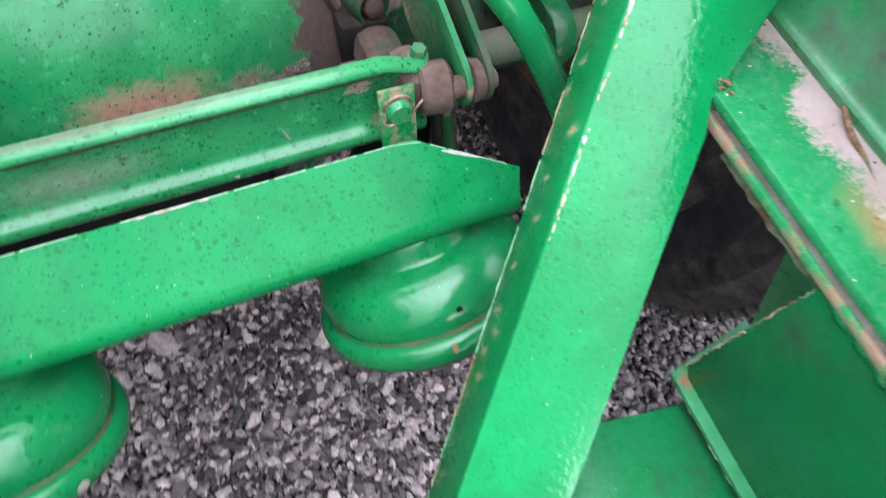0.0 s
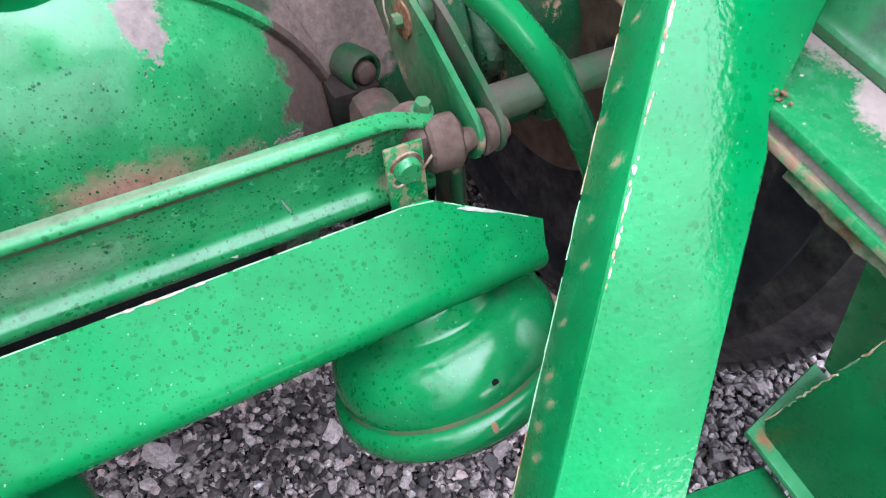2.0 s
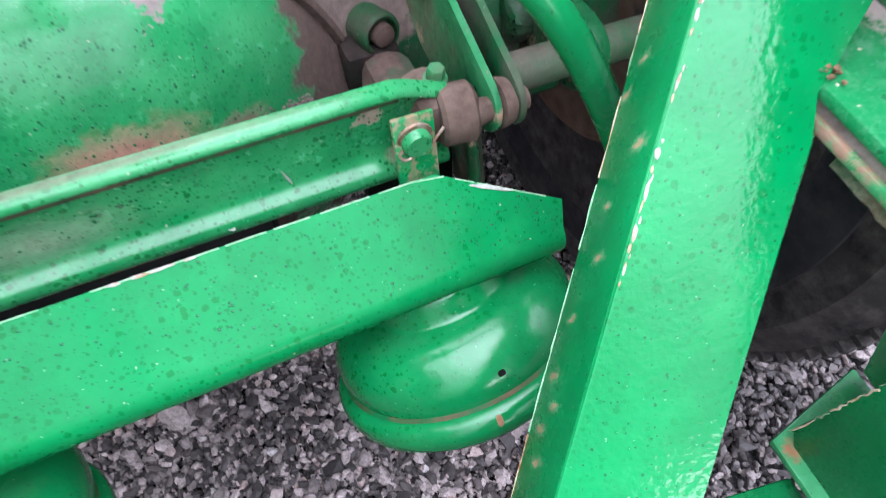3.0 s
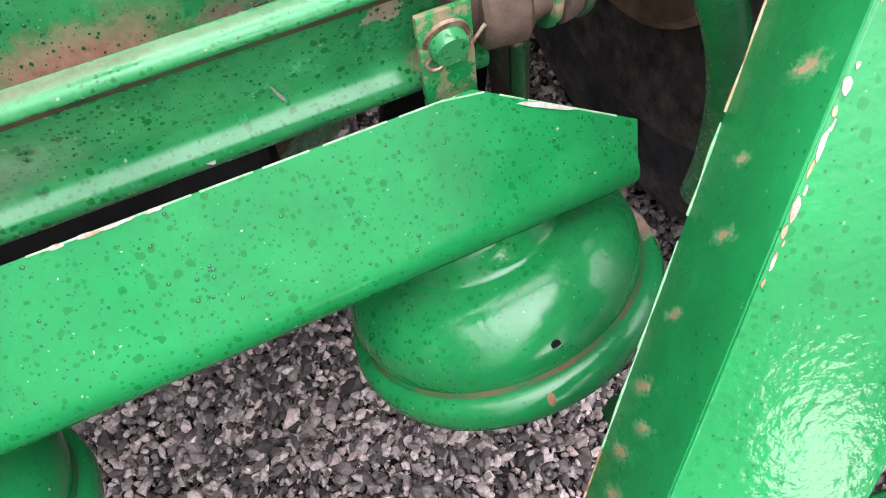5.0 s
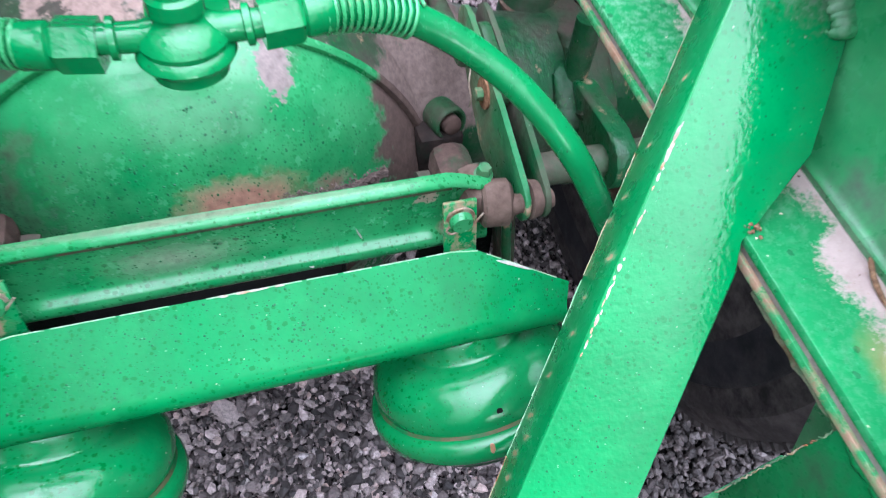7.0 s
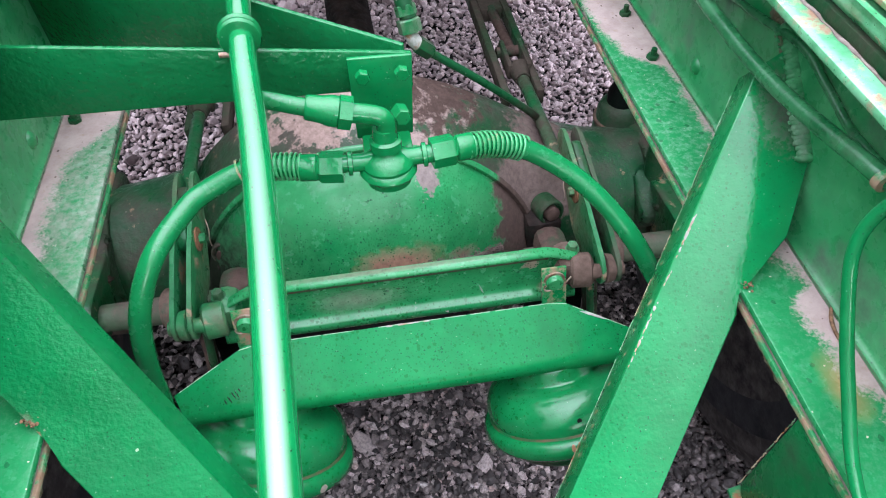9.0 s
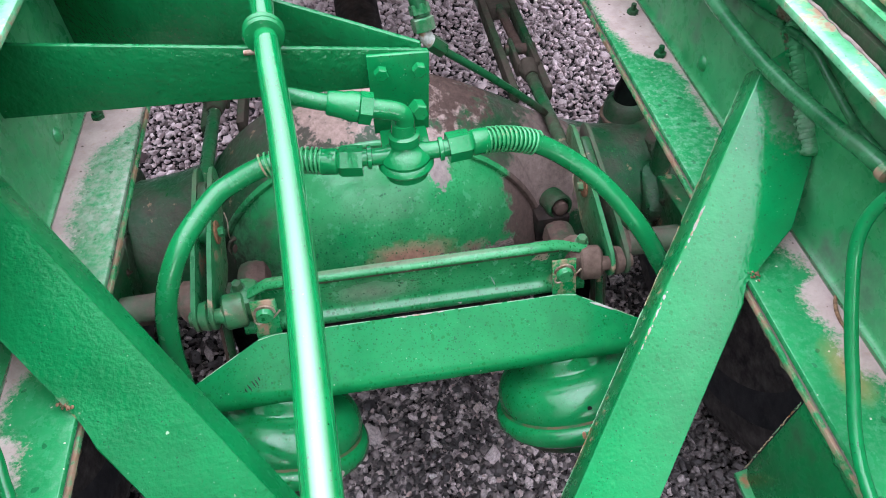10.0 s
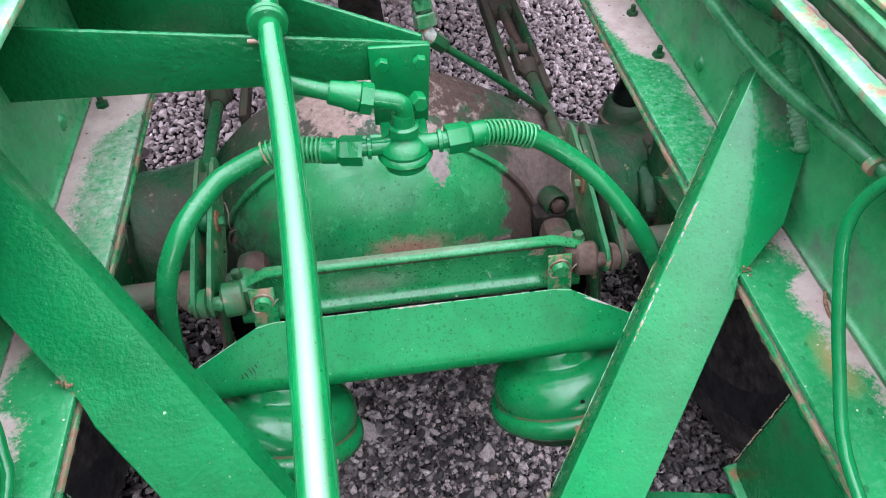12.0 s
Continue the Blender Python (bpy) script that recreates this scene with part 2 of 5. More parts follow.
def flange_paint():
    """Worn flange paint with dried silt that has washed in along the web."""
    k = Mat("chalky_green_paint_with_silt", 0.4)
    sep = k.t.nodes.new("ShaderNodeSeparateXYZ")
    k.link(k.co, sep.inputs[0])
    col = k.mix(k.ramp(k.noise(11, 6, 0.65), 0.3, 0.7), (0.010, 0.190, 0.056), (0.020, 0.270, 0.085))
    chalk = k.math("MULTIPLY", k.ramp(k.noise(120, 8, 0.78, off=3.1), 0.47, 0.64), k.ramp(k.noise(10, 4, 0.6, off=6.0), 0.30, 0.56))
    chalk = k.math("MULTIPLY", chalk, k.math("ADD", k.math("MULTIPLY", k.ramp(sep.outputs["Y"], 0.30, 0.62), 0.5), 0.22))
    dusty = k.math("MULTIPLY", k.math("MULTIPLY", k.ramp(sep.outputs["X"], 0.0, -0.3), k.ramp(sep.outputs["Y"], 0.30, 0.50)), k.ramp(k.noise(90, 8, 0.78, off=5.4), 0.36, 0.62))
    col = k.mix(chalk, col, (0.24, 0.42, 0.29))
    col = k.mix(k.math("MULTIPLY", dusty, 0.75), col, (0.34, 0.33, 0.28))
    col = k.mix(k.math("MULTIPLY", k.spots(95, 0.36, 0.35, 4.0), 0.6), col, (0.006, 0.075, 0.026))
    col = k.mix(k.spots(210, 0.24, 0.10, 9.0), col, (0.62, 0.50, 0.40))
    rust = k.near((0.372, 0.198, 0.887), 0.013, squash=(1, 0.5, 1), soft=0.8, scale=60)
    col = k.mix(k.math("MULTIPLY", rust, 0.75), col, (0.42, 0.23, 0.10))
    # how far the silt reaches out from the web, along the rail
    lean = k.node("ShaderNodeMath")
    lean.operation = "MULTIPLY_ADD"
    k.link(sep.outputs["X"], lean.inputs[0])
    lean.inputs[1].default_value = -0.056
    k.link(sep.outputs["Y"], lean.inputs[2])
    span = k.ramp(lean.outputs[0], -0.1, 1.1)
    reach = k.t.nodes.new("ShaderNodeValToRGB")
    reach.color_ramp.interpolation = "EASE"
    stops = ((0.0, 0.30), (0.20, 0.28), (0.26, 0.50), (0.30, 0.56), (0.325, 0.30), (0.36, 0.34), (0.395, 0.55), (0.47, 0.40), (0.54, 0.22), (0.63, 0.24), (0.68, 0.80), (0.74, 1.0), (1.0, 1.0))
    while len(reach.color_ramp.elements) < len(stops):
        reach.color_ramp.elements.new(0.5)
    for e, (p, v) in zip(reach.color_ramp.elements, stops):
        e.position, e.color = p, (v, v, v, 1)
    k.link(span, reach.inputs[0])
    off = k.math("ABSOLUTE", sep.outputs["X"], 0.0)
    gone = k.node("ShaderNodeMapRange")
    gone.inputs["From Min"].default_value, gone.inputs["From Max"].default_value = 0.415, 0.330
    k.link(off, gone.inputs["Value"])

    def add(a, b, op="ADD"):
        n = k.node("ShaderNodeMath")
        n.operation = op
        for i, v in enumerate((a, b)):
            if isinstance(v, float):
                n.inputs[i].default_value = v
            else:
                k.link(v, n.inputs[i])
        return n.outputs[0]
    d = add(reach.outputs[0], gone.outputs[0], "SUBTRACT")
    d = add(d, add(add(k.noise(34, 5, 0.6, off=1.0), -0.5), 0.55, "MULTIPLY"))
    d = add(d, add(add(k.noise(240, 5, 0.75, off=2.0), -0.5), 0.55, "MULTIPLY"))
    far_side = k.math("MULTIPLY", k.ramp(sep.outputs["X"], 0.0, -0.3), k.ramp(sep.outputs["Y"], 0.30, 0.50))
    d = add(d, add(far_side, 0.20, "MULTIPLY"))
    silt = k.ramp(d, -0.03, 0.11)
    tint = k.mix(k.ramp(k.noise(30, 6, 0.7, off=7.0), 0.3, 0.7), (0.40, 0.295, 0.265), (0.58, 0.465, 0.435))
    tint = k.mix(k.spots(150, 0.28, 0.25, 13.0), tint, (0.13, 0.09, 0.075))
    tint = k.mix(k.math("MULTIPLY", k.ramp(k.noise(75, 6, 0.7, off=11.0), 0.55, 0.72), 0.6), tint, (0.40, 0.27, 0.19))
    col = k.mix(silt, col, tint)
    rough = k.math("MAXIMUM", k.math("MULTIPLY", k.ramp(k.noise(60, 4, 0.6), -0.2, 1.2), 0.5), k.math("MULTIPLY", silt, 0.95))
    k.link(k.math("MULTIPLY", k.ramp(silt, 1.0, 0.0), 0.4), k.b.inputs["Specular IOR Level"])
    return k.out(col, rough, k.bump(k.math("ADD", k.math("MULTIPLY", silt, 0.5), k.noise(260, 4, 0.6)), 0.3, 0.0015))


M_FLANGE = flange_paint()
M_EDGE = paint("green_paint_rusty_edge", peel=0.6, worn=1.0, rough=0.34, coarse=0.3, faded=0.5)
# faded paint, lightened further so upward faces hold skylight in their colour
M_LIP = paint("faded_sky_lightened_paint_rust_flecks", peel=0.5, worn=0.85, rough=0.24, faded=0.95, coat=0.5, spec=0.5, bleach=(0.24, 0.62, 0.34))
M_SHEEN = paint("faded_sky_lightened_glossy_paint", peel=0.4, worn=0.4, rough=0.2, faded=0.9, coat=0.6, spec=0.5, bleach=(0.24, 0.62, 0.34))
M_SPRING = paint("worn_spring_paint", peel=0.6, worn=0.45, rough=0.36, faded=0.5)
M_CHAMBER = paint("green_paint_chamber", wet=0.95, peel=0.25, droplets=0.5, orange_peel=0.14, rough=0.23, spec=0.5, dull=0.74, coarse=0.10,
                  patches=(((0.184, 0.286, 0.630), 0.0055, (0.30, 0.15, 0.085), (1.9, 1, 0.5)), ((0.272, 0.315, 0.605), 0.017, (0.40, 0.26, 0.18), (1, 1, 1)), ((0.312, 0.37, 0.57), 0.050, (0.27, 0.18, 0.14), (1, 0.6, 1)),
                           ((-0.13, 0.30, 0.60), 0.007, (0.36, 0.30, 0.26), (1, 1, 1)), ((-0.150, 0.31, 0.59), 0.012, (0.30, 0.19, 0.13), (1, 1, 1))))
M_COVER = paint("green_paint_axle_cover", wet=0.4, peel=0.5, dirt=0.15, droplets=0.7, rough=0.28, dull=0.86, spec=0.5, faded=0.30,
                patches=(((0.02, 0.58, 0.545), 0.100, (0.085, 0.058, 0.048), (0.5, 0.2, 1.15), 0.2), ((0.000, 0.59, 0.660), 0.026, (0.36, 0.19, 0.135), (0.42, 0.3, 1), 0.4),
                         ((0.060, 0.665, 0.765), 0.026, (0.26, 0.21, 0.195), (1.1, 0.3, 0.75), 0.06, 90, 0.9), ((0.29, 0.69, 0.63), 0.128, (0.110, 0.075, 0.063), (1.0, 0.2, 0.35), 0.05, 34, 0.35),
                         # first patch below: shade painted onto the cover's lower left side
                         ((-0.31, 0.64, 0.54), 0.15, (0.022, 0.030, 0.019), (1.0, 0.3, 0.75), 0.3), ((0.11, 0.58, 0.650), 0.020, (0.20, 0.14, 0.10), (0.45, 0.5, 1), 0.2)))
M_HOUSING = paint("dull_green_paint_axle_housing", peel=0.3, dirt=0.6, dirt_color=(0.072, 0.058, 0.049), rough=0.5, coarse=0.6, dull=0.25, worn=0.22, spec=0.2, wet=0.6,
                  patches=(((0.05, 0.79, 0.83), 0.135, (0.33, 0.245, 0.22), (0.8, 0.6, 1.2), 0.08, 26, 1.3), ((0.10, 0.80, 0.80), 0.10, (0.085, 0.055, 0.046), (0.8, 0.7, 1.2), 0.15, 34, 1.3), ((-0.10, 0.76, 0.81), 0.08, (0.30, 0.21, 0.18), (0.8, 0.7, 1.2), 0.08, 40, 1.3), ((0.25, 0.71, 0.68), 0.09, (0.185, 0.135, 0.118), (0.9, 0.5, 0.9))))
M_SHAFT = plain("dark_grimy_shaft_steel", ((0.012, 0.009, 0.008), (0.040, 0.028, 0.023), (0.012, 0.02, 0.013)), 0.8, scale=30, bump=0.6)
M_BROWN = plain("brown_grime_on_steel", ((0.036, 0.022, 0.0175), (0.105, 0.067, 0.055), (0.022, 0.058, 0.028)), 0.8, scale=30, bump=0.6)
M_KNUCKLE = plain("dried_mud_on_steel", ((0.066, 0.041, 0.031), (0.165, 0.114, 0.090), (0.035, 0.070, 0.040)), 0.8, scale=34, bump=0.6)
M_STEEL = plain("dull_pin_steel", ((0.30, 0.22, 0.17), (0.48, 0.38, 0.30), (0.20, 0.09, 0.05)), 0.5, 0.6, scale=90)
# black for rubber and scuffs, and for shade filled into gaps
M_BLACK = plain("black_parts_and_shade", ((0.003, 0.003, 0.003), (0.009, 0.0085, 0.008), (0.004, 0.009, 0.006)), 0.6, scale=25, bump=0.5, spec=0.08)
M_TYRE = plain("dusty_black_rubber", ((0.016, 0.016, 0.0175), (0.036, 0.034, 0.036), (0.050, 0.044, 0.043)), 0.75, scale=12, bump=0.35, grain=220)
M_TREAD = plain("dusty_tyre_shoulder", ((0.022, 0.0195, 0.019), (0.085, 0.072, 0.068), (0.040, 0.035, 0.033)), 0.9, scale=30, bump=0.5)
M_DRUM = plain("rusty_drum_steel", ((0.10, 0.062, 0.044), (0.21, 0.14, 0.10), (0.045, 0.038, 0.035)), 0.8, scale=20, bump=0.5)
M_CHIP = plain("bare_primer_chip", ((0.26, 0.27, 0.23), (0.44, 0.43, 0.39), (0.30, 0.17, 0.10)), 0.7, scale=160)
M_HALO = plain("rubbed_pale_green_paint", ((0.13, 0.34, 0.17), (0.36, 0.46, 0.32)), 0.5, scale=180)
M_RAGGED = plain("rubbed_cut_edge", ((0.06, 0.20, 0.09), (0.24, 0.23, 0.16), (0.20, 0.10, 0.055)), 0.7, scale=120)
M_RUSTCHIP = plain("rusty_chip", ((0.33, 0.22, 0.12), (0.44, 0.38, 0.28), RUST), 0.8, scale=200)
M_HOLE = plain("dark_hole", ((0.004, 0.005, 0.004), (0.008, 0.008, 0.008)), 0.9)
M_RUST = plain("bare_rust", ((0.13, 0.055, 0.028), (0.30, 0.16, 0.09)), 0.9, scale=200, bump=0.6)
M_TACK = plain("rusty_weld_spatter", ((0.10, 0.055, 0.035), (0.33, 0.19, 0.11), (0.05, 0.16, 0.07)), 0.8, scale=260, bump=0.6)
M_CREASE = plain("rust_and_grime_in_crease", ((0.006, 0.085, 0.027), (0.10, 0.062, 0.036), (0.006, 0.11, 0.032)), 0.6, scale=42, bump=0.5)
M_GROOVE = plain("dark_groove_tones", ((0.018, 0.045, 0.022), (0.10, 0.062, 0.042), (0.012, 0.11, 0.035)), 0.9, scale=45, bump=0.5)
M_CRUMB = plain("dried_mud_crumbs", ((0.045, 0.032, 0.027), (0.15, 0.112, 0.098)), 0.95, scale=160, bump=0.8)
M_FLAKE = plain("flaking_rust_and_green_paint", ((0.022, 0.11, 0.045), (0.24, 0.20, 0.14), (0.13, 0.07, 0.04)), 0.8, scale=70, bump=1.0)
M_SILT = plain("dried_silt", ((0.20, 0.15, 0.13), (0.37, 0.30, 0.27)), 0.95, scale=80, bump=0.8)

k = Mat("rain_bead", 0.12)
M_BEAD = k.out((0.003, 0.085, 0.028))


# ---------------------------------------------------------------- mesh helpers
def thing(name, base, label, category, group="", kind=""):
    ob = new(name)
    ob.empty_display_size = 0.05
    ob.location = base
    bpy.context.view_layer.update()
    return tagged(ob, label, category, group, kind)


def part(name, bm, material, parent, label="", sharp=38):
    """Links a bmesh, in world coordinates, as one mesh under a thing or a part."""
    bmesh.ops.recalc_face_normals(bm, faces=bm.faces[:])
    me = bpy.data.meshes.new(name)
    bm.to_mesh(me)
    bm.free()
    me.materials.append(material)
    # broad flat faces stay flat; the small ones round off the edges
    area = np.zeros(len(me.polygons))
    me.polygons.foreach_get("area", area)
    me.polygons.foreach_set("use_smooth", area < 12 * np.median(area) + 1e-12)
    me.set_sharp_from_angle(angle=radians(sharp))
    ob = new(name, me)
    if parent is not None:
        at = Vector((0, 0, 0))
        p = parent
        while p is not None:
            at += p.location
            p = p.parent
        ob.parent = parent
        me.transform(Matrix.Translation(-at))
    if label:
        ob["label"] = label
    return ob


def shared(name, bm, material):
    """A mesh for many alike pieces."""
    me = bpy.data.meshes.new(name)
    bm.to_mesh(me)
    bm.free()
    me.materials.append(material)
    return me


def place_piece(name, mesh, m, parent):
    at = Vector((0, 0, 0))
    p = parent
    while p is not None:
        at += p.location
        p = p.parent
    ob = new(name, mesh)
    ob.parent = parent
    ob.matrix_basis = Matrix.Translation(-at) @ m
    return ob


def smooth_line(pts, steps=6):
    p = [Vector(q) for q in pts]
    p = [p[0] * 2 - p[1]] + p + [p[-1] * 2 - p[-2]]
    out = []
    for i in range(1, len(p) - 2):
        a, b, c, d = p[i - 1:i + 3]
        for j in range(steps):
            t = j / steps
            out.append(0.5 * (2 * b + (c - a) * t + (2 * a - 5 * b + 4 * c - d) * t * t + (3 * b - a - 3 * c + d) * t ** 3))
    return out + [p[-2]]


def sweep(pts, radius, segs=16, smooth=6, bm=None, caps=True):
    """A tube along points; radius a number or a function of 0..1."""
    bm = bm or bmesh.new()
    line = smooth_line(pts, smooth) if smooth else [Vector(p) for p in pts]
    up = None
    rings = []
    for i, p in enumerate(line):
        d = (line[min(i + 1, len(line) - 1)] - line[max(i - 1, 0)]).normalized()
        if up is None:
            up = d.orthogonal().normalized()
        up = (up - d * up.dot(d)).normalized()
        side = d.cross(up)
        r = radius(i / (len(line) - 1)) if callable(radius) else radius
        rings.append([bm.verts.new(p + (up * math.cos(a) + side * math.sin(a)) * r) for a in (2 * math.pi * k / segs for k in range(segs))])
    for a, b in zip(rings, rings[1:]):
        for k in range(segs):
            bm.faces.new((a[k], a[(k + 1) % segs], b[(k + 1) % segs], b[k]))
    if caps:
        bm.faces.new(rings[0][::-1])
        bm.faces.new(rings[-1])
    return bm


def lathe(profile, base, axis, segs=48, bm=None):
    """Turns (radius, height) pairs round an axis through base."""
    bm = bm or bmesh.new()
    axis = Vector(axis).normalized()
    u = axis.orthogonal().normalized()
    v = axis.cross(u)
    base = Vector(base)
    rings = []
    for r, h in profile:
        c = base + axis * h
        if r < 1e-5:
            rings.append([bm.verts.new(c)])
        else:
            rings.append([bm.verts.new(c + (u * math.cos(a) + v * math.sin(a)) * r) for a in (2 * math.pi * k / segs for k in range(segs))])
    for a, b in zip(rings, rings[1:]):
        for k in range(segs):
            l = (k + 1) % segs
            if len(a) == 1 and len(b) > 1:
                bm.faces.new((a[0], b[l], b[k]))
            elif len(b) == 1 and len(a) > 1:
                bm.faces.new((a[k], a[l], b[0]))
            elif len(a) > 1:
                bm.faces.new((a[k], a[l], b[l], b[k]))
    for ring, rev in ((rings[0], True), (rings[-1], False)):
        if len(ring) > 1:
            bm.faces.new(ring[::-1] if rev else ring)
    return bm


def slab(pts, normal, thick, bevel=0.001, bm=None, segs=2):
    """A flat plate: an outline in space, thickened against its normal, with rounded edges."""
    own = bmesh.new()
    n = Vector(normal).normalized()
    top = [own.verts.new(Vector(p)) for p in pts]
    low = [own.verts.new(Vector(p) - n * thick) for p in pts]
    own.faces.new(top)
    own.faces.new(low[::-1])
    for i in range(len(pts)):
        j = (i + 1) % len(pts)
        own.faces.new((top[i], low[i], low[j], top[j]))
    if bevel:
        bmesh.ops.bevel(own, geom=own.edges[:], offset=bevel, segments=segs, affect="EDGES", profile=0.5)
    return join(bm, own)


def join(bm, own):
    if bm is None:
        return own
    me = bpy.data.meshes.new("tmp")
    own.to_mesh(me)
    own.free()
    bm.from_mesh(me)
    bpy.data.meshes.remove(me)
    return bm


def block(a, b, bevel=0.002, bm=None):
    (x0, y0, z0), (x1, y1, z1) = a, b
    return slab([(x0, y0, z1), (x1, y0, z1), (x1, y1, z1), (x0, y1, z1)], (0, 0, 1), z1 - z0, bevel, bm)


def hexa(at, axis, size, height, bm=None, washer=0.0, chamfer=0.12):
    """A hexagon bolt head or nut, across flats about 2 * size."""
    own = bmesh.new()
    if washer:
        lathe([(washer, 0), (washer, 0.002), (size, 0.0022)], at, axis, 24, own)
    axis = Vector(axis).normalized()
    at = Vector(at) + axis * (0.002 if washer else 0)
    r = size * 1.155
    lathe([(r, 0), (r, height * (1 - chamfer)), (r * 0.86, height)], at, axis, 6, own)
    return join(bm, own)


def hull_plate(circles, x0, x1, bm=None, segs=14, bevel=0.0015):
    """A plate in the y-z plane round a row of (y, z, r) circles."""
    pts = []
    for y, z, r in circles:
        pts += [(y + r * math.cos(a), z + r * math.sin(a)) for a in (2 * math.pi * k / segs for k in range(segs))]
    pts = sorted(set((round(p, 6), round(q, 6)) for p, q in pts))

    def half(seq):
        out = []
        for p in seq:
            while len(out) > 1 and (out[-1][0] - out[-2][0]) * (p[1] - out[-2][1]) - (out[-1][1] - out[-2][1]) * (p[0] - out[-2][0]) <= 0:
                out.pop()
            out.append(p)
        return out[:-1]
    loop = half(pts) + half(pts[::-1])
    return slab([(x1, p, q) for p, q in loop], (1, 0, 0), x1 - x0, bevel, bm)


def blob_chip(at, normal, along, length, width, seed, bm=None, thick=0.0002):
    """A ragged flake mark lying on a surface."""
    rnd = random.Random(seed)
    own = bmesh.new()
    n = Vector(normal).normalized()
    a = (Vector(along) - n * Vector(along).dot(n)).normalized()
    b = n.cross(a)
    k = 24
    waves = [(rnd.uniform(0.05, 0.22) / (h - 1), h, rnd.uniform(0, 6.28)) for h in (2, 3, 4, 5, 7)]
    rim = []
    for i in range(k):
        t = 2 * math.pi * i / k
        s = 0.9 + sum(w * math.sin(h * t + p) for w, h, p in waves) + rnd.uniform(-0.06, 0.06)
        rim.append(Vector(at) + a * (length * 0.5 * s * math.cos(t)) + b * (width * 0.5 * s * math.sin(t)))
    top = [own.verts.new(p + n * thick) for p in rim]
    low = [own.verts.new(p - n * thick) for p in rim]
    own.faces.new(top)
    for i in range(k):
        j = (i + 1) % k
        own.faces.new((top[i], low[i], low[j], top[j]))
    return join(bm, own)


def scatter(places, sub=1):
    """Many small rounded lumps in one bmesh, one for each matrix."""
    own = bmesh.new()
    bmesh.ops.create_icosphere(own, subdivisions=sub, radius=1.0)
    ball = np.array([v.co[:] for v in own.verts])
    own.verts.index_update()
    tris = np.array([[v.index for v in f.verts] for f in own.faces])
    own.free()
    m = np.array(places)
    co = np.einsum("nij,vj->nvi", m[:, :3, :3], ball) + m[:, None, :3, 3]
    me = bpy.data.meshes.new("lumps")
    me.from_pydata(co.reshape(-1, 3).tolist(), [], (tris[None] + (np.arange(len(m)) * len(ball))[:, None, None]).reshape(-1, 3).tolist())
    out = bmesh.new()
    out.from_mesh(me)
    bpy.data.meshes.remove(me)
    return out


def loft(rows, closed=False, bm=None):
    """Skins rows of points that all have the same count."""
    bm = bm or bmesh.new()
    vs = [[bm.verts.new(Vector(p)) for p in row] for row in rows]
    for a, b in zip(vs, vs[1:]):
        m = len(a)
        for k in range(m if closed else m - 1):
            bm.faces.new((a[k], a[(k + 1) % m], b[(k + 1) % m], b[k]))
    if closed:
        bm.faces.new(vs[0][::-1])
        bm.faces.new(vs[-1])
    return bm


def ribbon(profile, thick):
    """Closes an open 2D profile into a band of that thickness, laid to its right-hand side."""
    out = []
    for i, (a, b) in enumerate(profile):
        p, q = profile[max(i - 1, 0)], profile[min(i + 1, len(profile) - 1)]
        d = Vector((q[0] - p[0], q[1] - p[1])).normalized()
        out.append((a + d.y * thick, b - d.x * thick))
    return list(profile) + out[::-1]


def thicken(bm, amount):
    bmesh.ops.recalc_face_normals(bm, faces=bm.faces[:])
    bmesh.ops.solidify(bm, geom=bm.faces[:], thickness=amount)
    return bm


# ---------------------------------------------------------------- ground
g = bmesh.new()
N = 60
gx = [-60, -20, -8] + [-3 + 6 * i / N for i in range(N + 1)] + [8, 20, 60]
gy = [-60, -20, -6] + [-2 + 7 * i / N for i in range(N + 1)] + [10, 25, 80]
grid = [[g.verts.new((x, y, 0.012 * (noise.noise(Vector((x * 1.7, y * 1.7, 0))))- 0.012)) for x in gx] for y in gy]
for r0, r1 in zip(grid, grid[1:]):
    for i in range(len(gx) - 1):
        g.faces.new((r0[i], r0[i + 1], r1[i + 1], r1[i]))
k = Mat("crushed_stone_bed", 0.9)
vor = k.node("ShaderNodeTexVoronoi", Scale=70.0)
k.link(k.co, vor.inputs["Vector"])
cell = k.t.nodes.new("ShaderNodeSeparateColor")
k.link(vor.outputs["Color"], cell.inputs[0])
bed = k.mix(cell.outputs[0], (0.008, 0.0065, 0.0065), (0.06, 0.05, 0.049))
bed = k.mix(k.ramp(vor.outputs["Distance"], 0.25, 0.75), bed, (0.008, 0.007, 0.0075))
M_BED = k.out(bed, None, k.bump(vor.outputs["Distance"], 0.9, 0.012))
ground = part("ground", g, M_BED, None)
tagged(ground, "grey crushed stone yard surface, wet", "ground", kind="structure")


